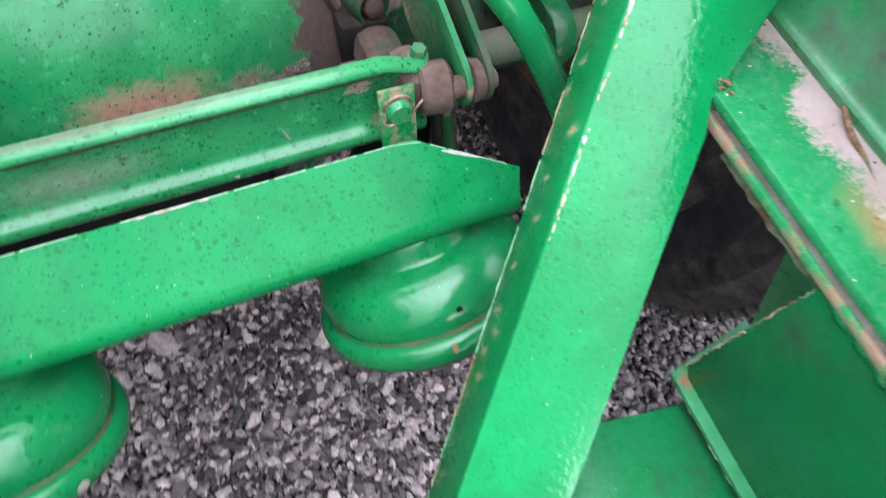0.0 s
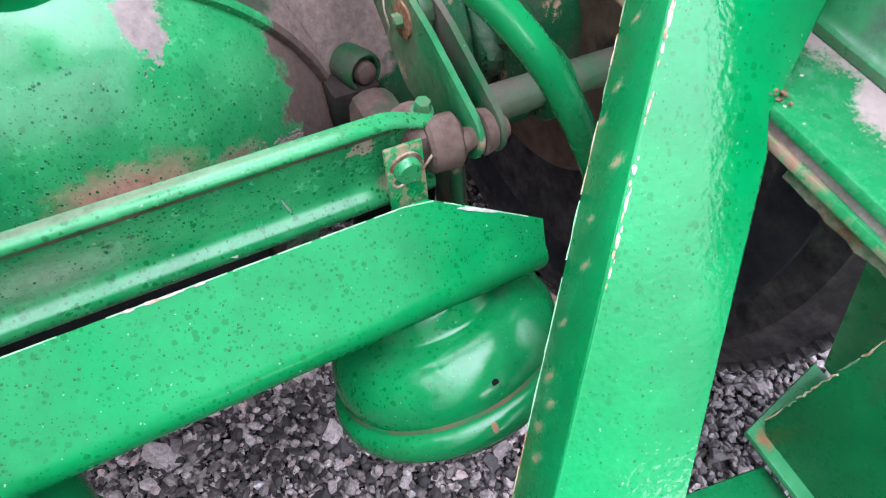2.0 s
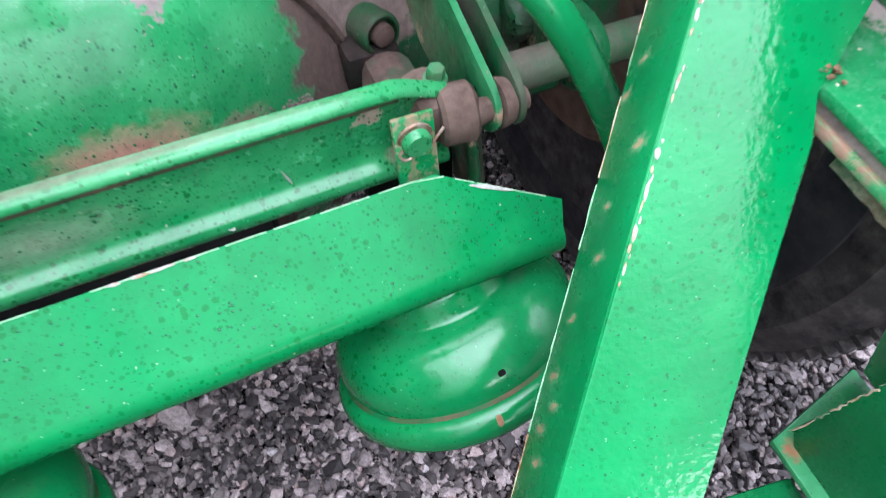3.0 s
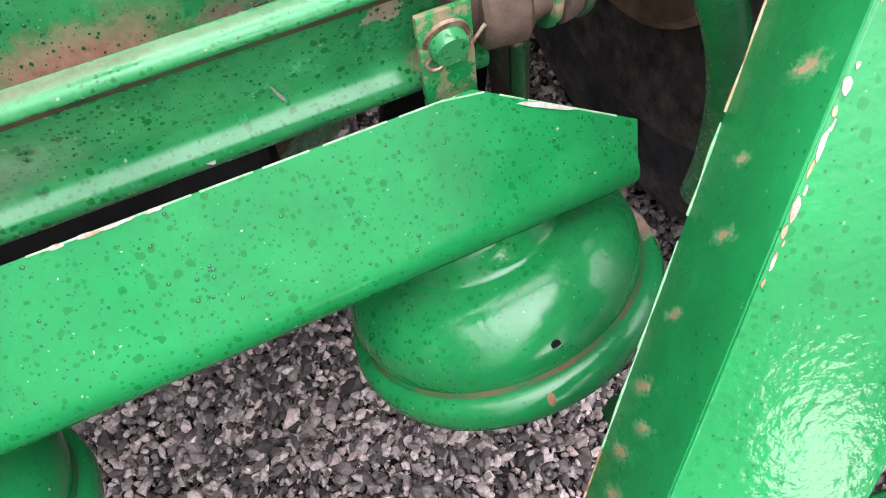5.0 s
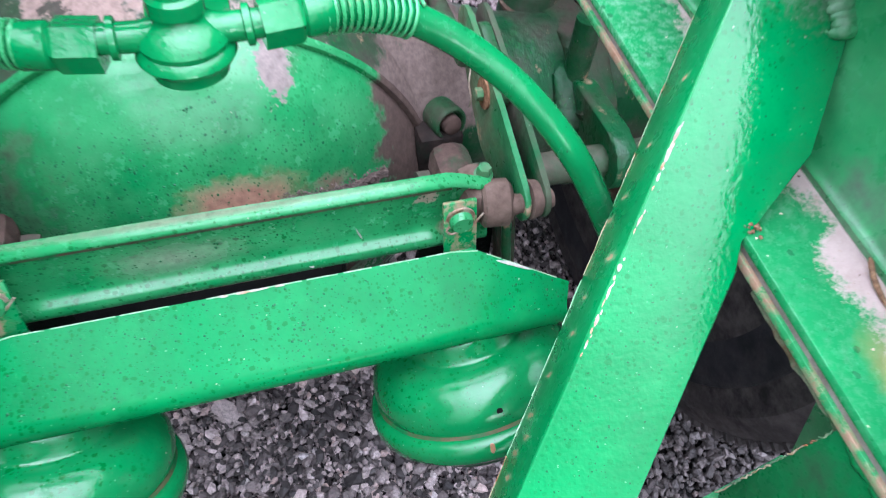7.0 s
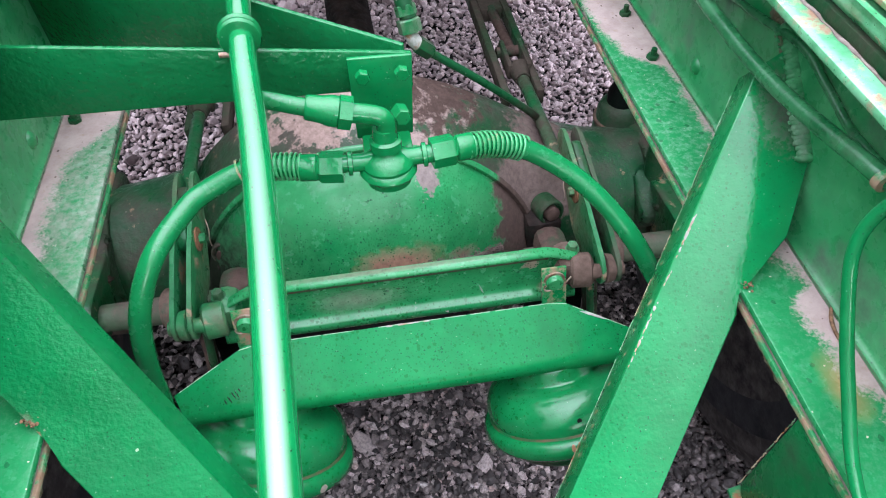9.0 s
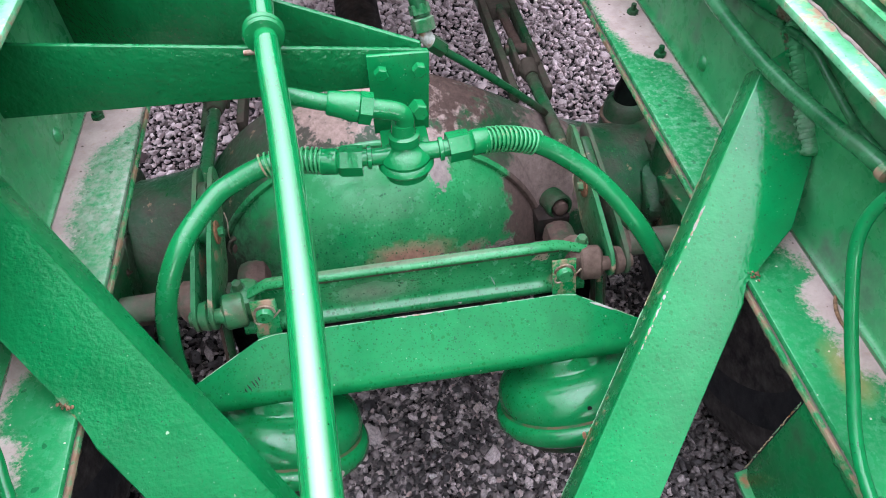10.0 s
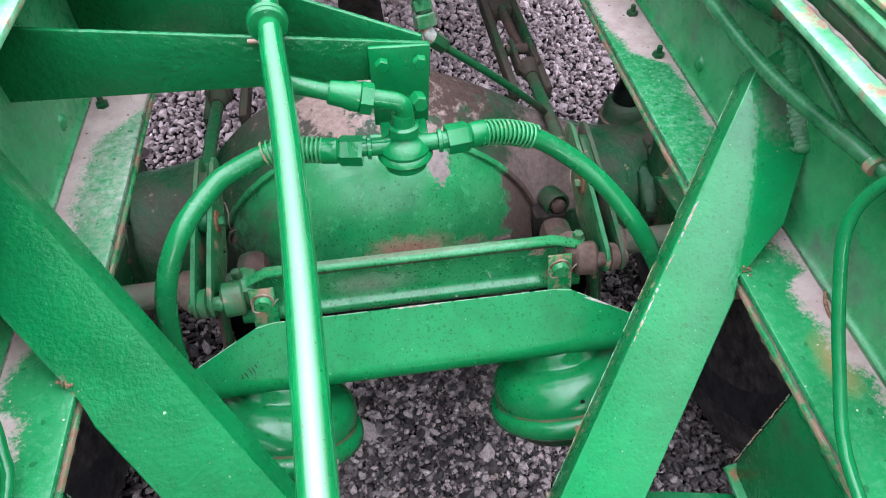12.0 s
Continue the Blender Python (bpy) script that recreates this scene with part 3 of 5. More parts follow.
def gravel_mesh():
    """Loose angular stones, each a squashed, chipped twelve-cornered lump."""
    rng = np.random.default_rng(5)
    f = (1 + 5 ** 0.5) / 2
    v = np.array([(-1, f, 0), (1, f, 0), (-1, -f, 0), (1, -f, 0), (0, -1, f), (0, 1, f), (0, -1, -f), (0, 1, -f), (f, 0, -1), (f, 0, 1), (-f, 0, -1), (-f, 0, 1)], float)
    v /= np.linalg.norm(v[0])
    t = np.array([(0, 11, 5), (0, 5, 1), (0, 1, 7), (0, 7, 10), (0, 10, 11), (1, 5, 9), (5, 11, 4), (11, 10, 2), (10, 7, 6), (7, 1, 8),
                  (3, 9, 4), (3, 4, 2), (3, 2, 6), (3, 6, 8), (3, 8, 9), (4, 9, 5), (2, 4, 11), (6, 2, 10), (8, 6, 7), (9, 8, 1)])
    px, py, ps = [], [], []
    for x0, x1, y0, y1, step in ((-0.85, 1.25, -0.15, 1.5, 0.0125), (-1.0, 1.2, 1.15, 2.3, 0.0128), (-1.4, 1.7, 2.0, 2.75, 0.0155), (-1.8, 2.0, 2.35, 4.0, 0.022), (-1.5, -0.85, -0.2, 1.5, 0.024), (-0.55, 0.95, 0.15, 1.35, 0.0088), (-0.35, 0.65, 0.1, 0.95, 0.0068), (-0.8, 1.2, -0.1, 1.5, 0.052)):
        xs, ys = np.meshgrid(np.arange(x0, x1, step), np.arange(y0, y1, step))
        edge = np.minimum(np.minimum(xs - x0, x1 - xs), np.minimum(ys - y0, y1 - ys)).ravel()
        keep = edge > rng.random(edge.size) ** 2 * 0.3
        xs, ys = xs.ravel()[keep], ys.ravel()[keep]
        m = xs.size
        px.append(xs.ravel() + rng.uniform(-0.6, 0.6, m) * step)
        py.append(ys.ravel() + rng.uniform(-0.6, 0.6, m) * step)
        ps.append(step * (0.28 if step > 0.03 else 1.04 if 0.012 < step < 0.014 else 1.0) * np.exp(np.clip(rng.normal(-0.45, 0.30, m), -1.1, 0.25)))
    px, py, ps = map(np.concatenate, (px, py, ps))
    big = rng.random(px.size) < 0.05
    ps[big] *= rng.uniform(1.25, 1.75, big.sum())
    n = px.size
    pts = v[None] * rng.uniform(0.55, 1.15, (n, 12, 1)) * np.stack([rng.uniform(0.9, 1.5, n), rng.uniform(0.6, 1.0, n), rng.uniform(0.55, 0.9, n)], 1)[:, None, :]
    ax = rng.normal(size=(n, 3)) * (0.45, 0.45, 1.0)
    yaw = rng.uniform(0, 2 * np.pi, n)
    c, s = np.cos(yaw), np.sin(yaw)
    x, y, z = pts[..., 0], pts[..., 1], pts[..., 2]
    x, y = x * c[:, None] - y * s[:, None], x * s[:, None] + y * c[:, None]
    for a, (p, q) in ((ax[:, 0] * 0.8, (1, 2)), (ax[:, 1] * 0.8, (0, 2))):
        w = [x, y, z]
        ca, sa = np.cos(a)[:, None], np.sin(a)[:, None]
        w[p], w[q] = w[p] * ca - w[q] * sa, w[p] * sa + w[q] * ca
        x, y, z = w
    pts = np.stack([x, y, z], 2) * ps[:, None, None]
    pts[..., 0] += px[:, None]
    pts[..., 1] += py[:, None]
    pts[..., 2] += (rng.uniform(-0.005, 0.008, n) + ps * rng.uniform(-0.2, 0.6, n) - np.where(ps < 0.0062, 0.004, 0.0))[:, None]
    tris = (t[None] + (np.arange(n) * 12)[:, None, None]).reshape(-1, 3)
    me = bpy.data.meshes.new("gravel")
    me.vertices.add(n * 12)
    me.vertices.foreach_set("co", pts.reshape(-1))
    me.loops.add(tris.size)
    me.loops.foreach_set("vertex_index", tris.reshape(-1).astype(np.int32))
    me.polygons.add(len(tris))
    me.polygons.foreach_set("loop_start", np.arange(0, tris.size, 3, dtype=np.int32))
    me.update(calc_edges=True)
    me.shade_flat()
    return me


k = Mat("crushed_grey_stone", 0.75)
isl = k.node("ShaderNodeNewGeometry").outputs["Random Per Island"]
cr = k.t.nodes.new("ShaderNodeValToRGB")
k.link(isl, cr.inputs[0])
stops = ((0.0, (0.016, 0.012, 0.0115)), (0.34, (0.070, 0.055, 0.052)), (0.68, (0.27, 0.220, 0.210)), (0.93, (0.56, 0.46, 0.445)), (0.97, (0.42, 0.30, 0.27)), (1.0, (0.50, 0.45, 0.44)))
while len(cr.color_ramp.elements) < len(stops):
    cr.color_ramp.elements.new(0.5)
for e, (p, c) in zip(cr.color_ramp.elements, stops):
    e.position, e.color = p, (*c, 1)
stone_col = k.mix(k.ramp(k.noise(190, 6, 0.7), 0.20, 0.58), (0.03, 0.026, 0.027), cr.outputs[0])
# wet stones by the tyre, with its shade put into their colour
wet_tyre_shade = k.near((0.80, 0.36, 0.0), 0.36, squash=(1, 1, 0.2), soft=0.3, scale=4)
stone_col = k.mix(k.math("MULTIPLY", wet_tyre_shade, 0.72), stone_col, (0.035, 0.028, 0.026))
# rosier far stones, open-sky brightness added to their colour
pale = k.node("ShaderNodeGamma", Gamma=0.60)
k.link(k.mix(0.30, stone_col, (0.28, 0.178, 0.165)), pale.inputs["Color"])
open_sky = k.near((-0.1, 2.75, 0.0), 1.55, squash=(0.45, 1, 0.2), soft=0.18, scale=3, wobble=0.3)
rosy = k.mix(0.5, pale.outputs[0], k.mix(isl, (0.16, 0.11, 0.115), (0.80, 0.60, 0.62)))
stone_col = k.mix(open_sky, stone_col, rosy)
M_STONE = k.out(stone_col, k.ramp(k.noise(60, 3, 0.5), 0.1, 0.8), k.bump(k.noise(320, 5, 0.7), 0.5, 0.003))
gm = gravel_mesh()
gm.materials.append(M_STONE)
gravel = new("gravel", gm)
tagged(gravel, "loose angular grey crushed stone, wet, tyre shade painted in", "gravel", kind="stuff")


# ---------------------------------------------------------------- chassis rails
X_IN, X_WEB, Z_FL, Z_TOP = 0.330, 0.415, 0.887, 1.130
Y0, Y1 = -0.13, 2.6


def strip(profile, y0, y1, s, thick=0.007, steps=1, bm=None):
    """A pressed section: (x, z) profile run along y on side s."""
    rows = [[(s * x, y0 + (y1 - y0) * i / steps, z) for x, z in profile] for i in range(steps + 1)]
    own = thicken(loft(rows), thick)
    return join(bm, own)


def chassis_rail(s):
    rail = thing("chassis_rail", (s * 0.38, 0.8, Z_FL - 0.03), "green steel channel chassis rail with silt on its lower flange", "chassis rail", "truck chassis rails")
    bend = [(X_WEB - 0.012, Z_FL), (X_WEB - 0.0075, Z_FL + 0.0016), (X_WEB - 0.0025, Z_FL + 0.0065), (X_WEB, Z_FL + 0.013)]
    part("lower_flange", block((min(s * X_IN, s * (X_WEB - 0.012)), Y0, Z_FL - 0.008), (max(s * X_IN, s * (X_WEB - 0.012)), Y1, Z_FL), 0.0015), M_FLANGE, rail, "green flange with pale dried silt and paint chips")
    part("web", strip(bend + [(X_WEB, Z_TOP - 0.008)], Y0, Y1, s, 0.008), M_WEB, rail)
    part("seam", block((min(s * (X_IN + 0.004), s * X_WEB), Y0, Z_FL - 0.016), (max(s * (X_IN + 0.004), s * X_WEB), Y1, Z_FL - 0.0085), 0), M_SILT, rail, "rusty silt-filled seam between two plates")
    part("flange_liner", block((min(s * (X_IN + 0.001), s * X_WEB), Y0, Z_FL - 0.024), (max(s * (X_IN + 0.001), s * X_WEB), Y1, Z_FL - 0.0165), 0.0015), M_EDGE, rail, "rust-flecked green lower plate")
    low = bmesh.new()
    rnd = random.Random(17)
    rows = []
    for i in range(60):
        y = -0.13 + 0.418 * i / 59
        e = rnd.uniform(-0.0022, 0.0012)
        rows.append([(s * (0.3385 + e), y, 0.8500 + rnd.uniform(0, 0.0015)), (s * (0.3395 + e), y, 0.8605), (s * 0.411, y, 0.8615), (s * 0.411, y, 0.8500)])
    part("packing_plate", loft(rows, True, low), M_FLAKE, rail, "flaking rusty packing plate", 30)
    line = [(s * (0.3345 + rnd.uniform(-0.001, 0.001)), -0.13 + 0.305 * i / 70, 0.8605 + rnd.uniform(-0.0014, 0.0010)) for i in range(71)]
    puff = [rnd.uniform(0.0022, 0.0056) for _ in range(72)]
    part("weld_seam", sweep(line, lambda u: puff[int(u * 70)], 9, 0), M_BOX, rail, "lumpy painted weld seam", 60)
    if s > 0:
        curl = [(0.414, 0.284, 0.8905), (0.403, 0.277, 0.8915), (0.395, 0.264, 0.8915), (0.3925, 0.252, 0.890), (0.3925, 0.240, 0.888), (0.389, 0.226, 0.8865)]
        part("mud_ridge", sweep(curl, lambda u: 0.0006 + 0.0013 * math.sin(math.pi * min(1.0, u * 1.05 + 0.02)) ** 0.8, 10, 6), M_TACK, rail, "curled ridge of dried mud")
    part("upper_flange", block((min(s * 0.335, s * (X_WEB + 0.008)), Y0, Z_TOP - 0.008), (max(s * 0.335, s * (X_WEB + 0.008)), Y1, Z_TOP), 0.002), M_LIP, rail, "green flange with rust flecks along its edge")
    # bolts on the flange and rivets in the web
    for y in (0.712, 0.827, 0.96, 1.1):
        b = hexa((s * 0.385, y, Z_FL), (0, 0, 1), 0.0075, 0.006, washer=0.0)
        sweep([(s * 0.385, y, Z_FL + 0.004), (s * 0.385, y, Z_FL + 0.0155)], 0.0040, 10, 0, b)
        part("bolt", b, M_DIRTY, rail, "dusty green bolt and nut")
    for y in (0.637, 0.9, 1.2):
        part("rivet", lathe([(0.012, 0), (0.011, 0.004), (0.007, 0.0085), (0, 0.010)], (s * (X_WEB - 0.004), y, 0.921), (-s, 0, 0.0), 18), M_WEB, rail)
    return rail


rail_right = chassis_rail(1)
rail_left = chassis_rail(-1)


def body_runner(s):
    """The body's bearer that lies along the top of a rail."""
    run = thing("body_runner", (s * 0.39, 0.8, Z_TOP + 0.012), "green steel body bearer on the chassis rail, rusty seams", "bearer", "body bearers")
    x0, x1 = 0.362, 0.43
    part("packing_strip", block((min(s * 0.357, s * 0.425), Y0, Z_TOP + 0.0005), (max(s * 0.357, s * 0.425), Y1, Z_TOP + 0.012), 0.001), M_GRIMY, run, "dark packing strip")
    rnd = random.Random(29)
    seam = [(s * (0.3555 + rnd.uniform(-0.001, 0.001)), Y0 + 1.4 * i / 160, Z_TOP + 0.0006) for i in range(161)]
    fat = [rnd.uniform(0.0003, 0.0022) for _ in range(162)]
    part("dirt_seam", sweep(seam, lambda u: fat[int(u * 160)], 7, 0), M_SILT, run, "crumbling dirt along the seam", 60)
    prof = [(x1, Z_TOP + 0.016), (x0 + 0.011, Z_TOP + 0.016), (x0 + 0.004, Z_TOP + 0.018), (x0, Z_TOP + 0.024), (x0, Z_TOP + 0.031)]
    part("runner_foot", strip(prof, Y0, Y1, s, 0.006), M_SHEEN, run)
    part("rust_seam", block((min(s * 0.380, s * 0.387), Y0, Z_TOP + 0.0225), (max(s * 0.380, s * 0.387), Y1, Z_TOP + 0.027), 0.001), M_EDGE, run, "rusty seam along the bearer")
    part("runner_plate", block((min(s * 0.3875, s * 0.440), Y0, Z_TOP + 0.0225), (max(s * 0.3875, s * 0.440), Y1, Z_TOP + 0.030), 0.0015), M_LIP, run, "worn green plate, skylight brightness put into its paint")
    part("runner_side", block((min(s * 0.441, s * 0.449), Y0, Z_TOP + 0.018), (max(s * 0.441, s * 0.449), Y1, Z_TOP + 0.14), 0.002), M_LIP, run)
    return run


body_runner(1)
body_runner(-1)


# body floor and bearers out of view, added to shade the far gravel
deck = thing("unseen_deck", (0, 2.0, Z_TOP + 0.141), "unseen truck body floor added to shade the far gravel", "truck body")
part("floor_plate", block((-1.15, 0.98, Z_TOP + 0.141), (1.15, 4.6, Z_TOP + 0.149), 0.002), M_BOX, deck)
for y in (1.1, 1.7, 2.3):
    part("cross_bearer", block((-0.385, y, Z_TOP + 0.05), (0.385, y + 0.06, Z_TOP + 0.1405), 0.003), M_BOX, deck)


# ---------------------------------------------------------------- diagonal braces
B_N = Vector((-0.2375, -0.6103, 0.7557)).normalized()
B_D = Vector((-0.493, -0.594, -0.635)).normalized()
# for each side: a place on the face, the ridge's two ends, and the outer edge from low to high
BRACES = {
    1: ((0.330, 0.316, 0.889), (0.3744, 0.4756, 1.0318), (0.131, 0.184, 0.717),
        ((0.212, 0.161, 0.724), (0.323, 0.297, 0.870), (0.326, 0.313, 0.884), (0.340, 0.319, 0.893), (0.378, 0.343, 0.924), (0.4085, 0.396, 0.975))),
    -1: ((0.330, 0.275, 0.893), (0.367, 0.416, 1.019), (0.160, 0.193, 0.774),
         ((0.240, 0.163, 0.777), (0.318, 0.246, 0.866), (0.325, 0.264, 0.883), (0.340, 0.278, 0.899), (0.379, 0.320, 0.945), (0.4085, 0.365, 0.99))),
}


def on_face(p, s=1):
    p = Vector(p)
    return p - B_N * (p - Vector(BRACES[s][0])).dot(B_N)


def mirror(p, s):
    return Vector((p[0] * s, p[1], p[2]))


def diagonal_brace(s, chips):
    br = thing("diagonal_brace", (s * 0.06, 0.08, 0.60), "glossy green angle-steel brace, chipped along its edge" if s > 0 else "glossy green angle-steel brace welded to the chassis rail", "brace", "diagonal braces")
    n = mirror(B_N, s)
    at, r0, r1, edge = BRACES[s]
    r0, r1 = on_face(r0, s), on_face(r1, s)
    d = (r1 - r0).normalized()
    tail = 0.22 if s > 0 else 0.26
    head = on_face((0.4085, 0.482, 1.05), s) if s > 0 else r0 - d * ((0.4085 - r0.x) / -d.x)
    ridge = [head, r0, r1, r1 + d * tail]
    low = on_face(edge[0], s)
    right = [low + d * tail] + [on_face(p, s) for p in edge]
    face = [mirror(p, s) for p in ridge + right]
    part("face_plate", slab(face, n, 0.007, 0.0018), M_BRACE if s > 0 else M_BRACE_ROUGH, br)
    side = (r1 - r0).cross(B_N).normalized()
    side = side if side.x < 0 else -side
    wing = -B_N * 0.048 + side * 0.006 if s > 0 else -B_N * 0.041 + side * 0.012
    run = ridge[1:] if s > 0 else ridge
    out = [mirror(p - B_N * 0.0007 + side * 0.0005, s) for p in run] + [mirror(p + wing, s) for p in run[::-1]]
    part("side_wing", slab(out, mirror(d.cross(wing).normalized() * (1 if d.cross(wing).dot(side) > 0 else -1), s), 0.007, 0.0018), M_WING, br)
    # weld where the brace meets the web, and at the flange
    b = on_face(edge[5], s)
    a = on_face((0.4085, b.y + 0.10, 1.06), s)
    down = (b - a).normalized()
    turn = Matrix((B_N.cross(down), down, B_N)).transposed().to_4x4()
    rnd = random.Random(3)
    scales = []
    for i in range(27):
        u = i / 26
        r = 0.0104 + 0.0018 * u + rnd.uniform(-0.0012, 0.0012)
        p = a.lerp(b, u) + Vector((-0.003 + rnd.uniform(-0.0014, 0.0014), 0, 0.0025))
        scales.append(Matrix.Translation(p) @ turn @ Matrix.Rotation(rnd.uniform(-0.16, 0.16) - 0.42, 4, "X") @ Matrix.Diagonal((r, 0.0056, 0.0050, 1)))
    for _ in range(60):
        p = a.lerp(b, rnd.random()) + B_N.cross(down) * rnd.choice((-1, 1)) * rnd.uniform(0.0085, 0.0125) + Vector((-0.003, 0, 0.001))
        r = rnd.uniform(0.0007, 0.0020)
        scales.append(Matrix.Translation(p) @ Matrix.Diagonal((r, 1.6 * r, r, 1)))
    flip = Matrix.Diagonal((s, 1, 1, 1))
    w = scatter([flip @ m for m in scales], 2)
    if s < 0:
        bmesh.ops.reverse_faces(w, faces=w.faces)
    part("weld_bead", w, M_WELD, br, "rippled grey-green weld bead", 70)
    if s > 0:
        lumps = []
        for _ in range(150):
            u = rnd.random()
            r = rnd.uniform(0.0012, 0.0046)
            lumps.append(Matrix.Translation(Vector((0.4075, 0.528, 1.062)).lerp(Vector((0.4075, 0.462, 1.024)), u) + Vector((rnd.uniform(-0.002, 0.001), rnd.uniform(-0.007, 0.007), rnd.uniform(-0.006, 0.006)))) @ Matrix.Diagonal((0.7 * r, 1.4 * r, r, 1)))
        part("weld_crust", scatter(lumps, 2), M_FLAKE, br, "rusty crust of old weld on the web", 60)
    w = bmesh.new()
    for _ in range(34):
        p = mirror(on_face(edge[3], s) - Vector((0.004 + rnd.gauss(0, 0.003), rnd.gauss(0, 0.0035), 0.0036 + rnd.uniform(-0.002, 0.0018))), s)
        bmesh.ops.create_icosphere(w, subdivisions=2, radius=rnd.uniform(0.0006, 0.0019), matrix=Matrix.Translation(p) @ Matrix.Diagonal((1, 1.3, 0.8, 1)))
    part("tack_weld", w, M_TACK, br, "rusty lumpy tack weld", 60)
    # thin ridge line, paler to carry its sky reflection, and the wing's rubbed free edge
    fold = sweep([mirror(p - B_N * 0.0016 - side * 0.0012, s) for p in (ridge[1], ridge[2], ridge[3])], 0.0014, 12, 0)
    part("fold", fold, M_RIDGE, br, "fold line with its sky glint put into the paint")
    rnd = random.Random(77)
    u = 0.03
    while u < 0.93 and s > 0:
        step = rnd.uniform(0.02, 0.07)
        pts = [ridge[1].lerp(ridge[3], v) + wing * 0.993 + side * rnd.uniform(-0.0003, 0.0002) for v in (u, u + step * 0.35, u + step * 0.7, u + step)]
        part("worn_edge", sweep(pts, lambda v: 0.0003 + 0.0005 * abs(math.sin(v * 5.1 + u * 40)), 6, 3), rnd.choice((M_RUSTCHIP, M_RAGGED, M_RAGGED, M_HALO)), br, "free edge rubbed to bare steel")
        u += step + rnd.uniform(0.0, 0.02)
    for at, nrm, length, width, mat, seed in chips:
        part("paint_chip", blob_chip(mirror(at, s), mirror(nrm, s), mirror(B_D, s), length, width, seed), mat, br, "bare chip in the paint")
    return br


M_WELD = paint("green_paint_over_weld", peel=0.5, dirt=0.6, dirt_color=(0.36, 0.36, 0.32), rough=0.5, faded=0.7, coarse=0.6, ripple=160, dull=0.9)


def ridge_at(u, drop=0.0, over=0.0, s=1):
    """A place along a brace's ridge, drop metres down its side wing or over metres onto its face."""
    r0, r1 = on_face(BRACES[s][1], s), on_face(BRACES[s][2], s)
    d = (r1 - r0).normalized()
    side = d.cross(B_N).normalized()
    side = side if side.x < 0 else -side
    down = (-B_N * 0.048 + side * 0.006).normalized()
    p = r0 - d * 0.0 + d * (0.484 * u)
    if drop:
        return p + down * drop + side * 0.0006
    return p - side * over + B_N * 0.0002


chips = []
for u, ln, wd in ((0.342, 0.013, 0.0026), (0.372, 0.012, 0.0034), (0.405, 0.007, 0.0022), (0.468, 0.008, 0.0022), (0.538, 0.006, 0.0034), (0.575, 0.012, 0.0020), (0.618, 0.010, 0.0026), (0.655, 0.006, 0.0018)):
    chips.append((ridge_at(u, 0, 0.0014), B_N, ln, wd, M_CHIP, int(u * 1000)))
    chips.append((ridge_at(u + 0.016, 0, 0.0010), B_N, ln * 0.6, wd * 0.55, M_RUSTCHIP, int(u * 2000)))
    chips.append((ridge_at(u - 0.013, 0, 0.0022), B_N, ln * 0.4, wd * 0.5, M_CHIP, int(u * 3000)))
wear = []
for u, dr, r in ((0.53, 0.016, 0.0052), (0.60, 0.030, 0.0030), (0.655, 0.024, 0.0040), (0.73, 0.034, 0.0036), (0.80, 0.037, 0.0050), (0.83, 0.028, 0.0042), (0.865, 0.036, 0.0050), (0.26, 0.020, 0.0036), (0.44, 0.034, 0.0040), (0.36, 0.030, 0.0034), (0.90, 0.03, 0.0052), (0.48, 0.042, 0.0045)):
    wear.append((ridge_at(u, dr), r * 1.1, (0.12, 0.28, 0.13), (1.3, 0.75, 0.36), 0.25, 330, 1.3))
    wear.append((ridge_at(u, dr), r * 0.66, (0.36, 0.26, 0.14), (1.3, 0.75, 0.36), 0.12, 380, 1.3))
M_WING = paint("green_paint_satin_chipped", peel=0.3, orange_peel=0.15, coarse=0.1, rough=0.34, spec=0.12, dull=0.85, patches=wear)
diagonal_brace(1, chips)
diagonal_brace(-1, [(ridge_at(0.52, 0, 0.03, -1), B_N, 0.0035, 0.003, M_HALO, 5)])


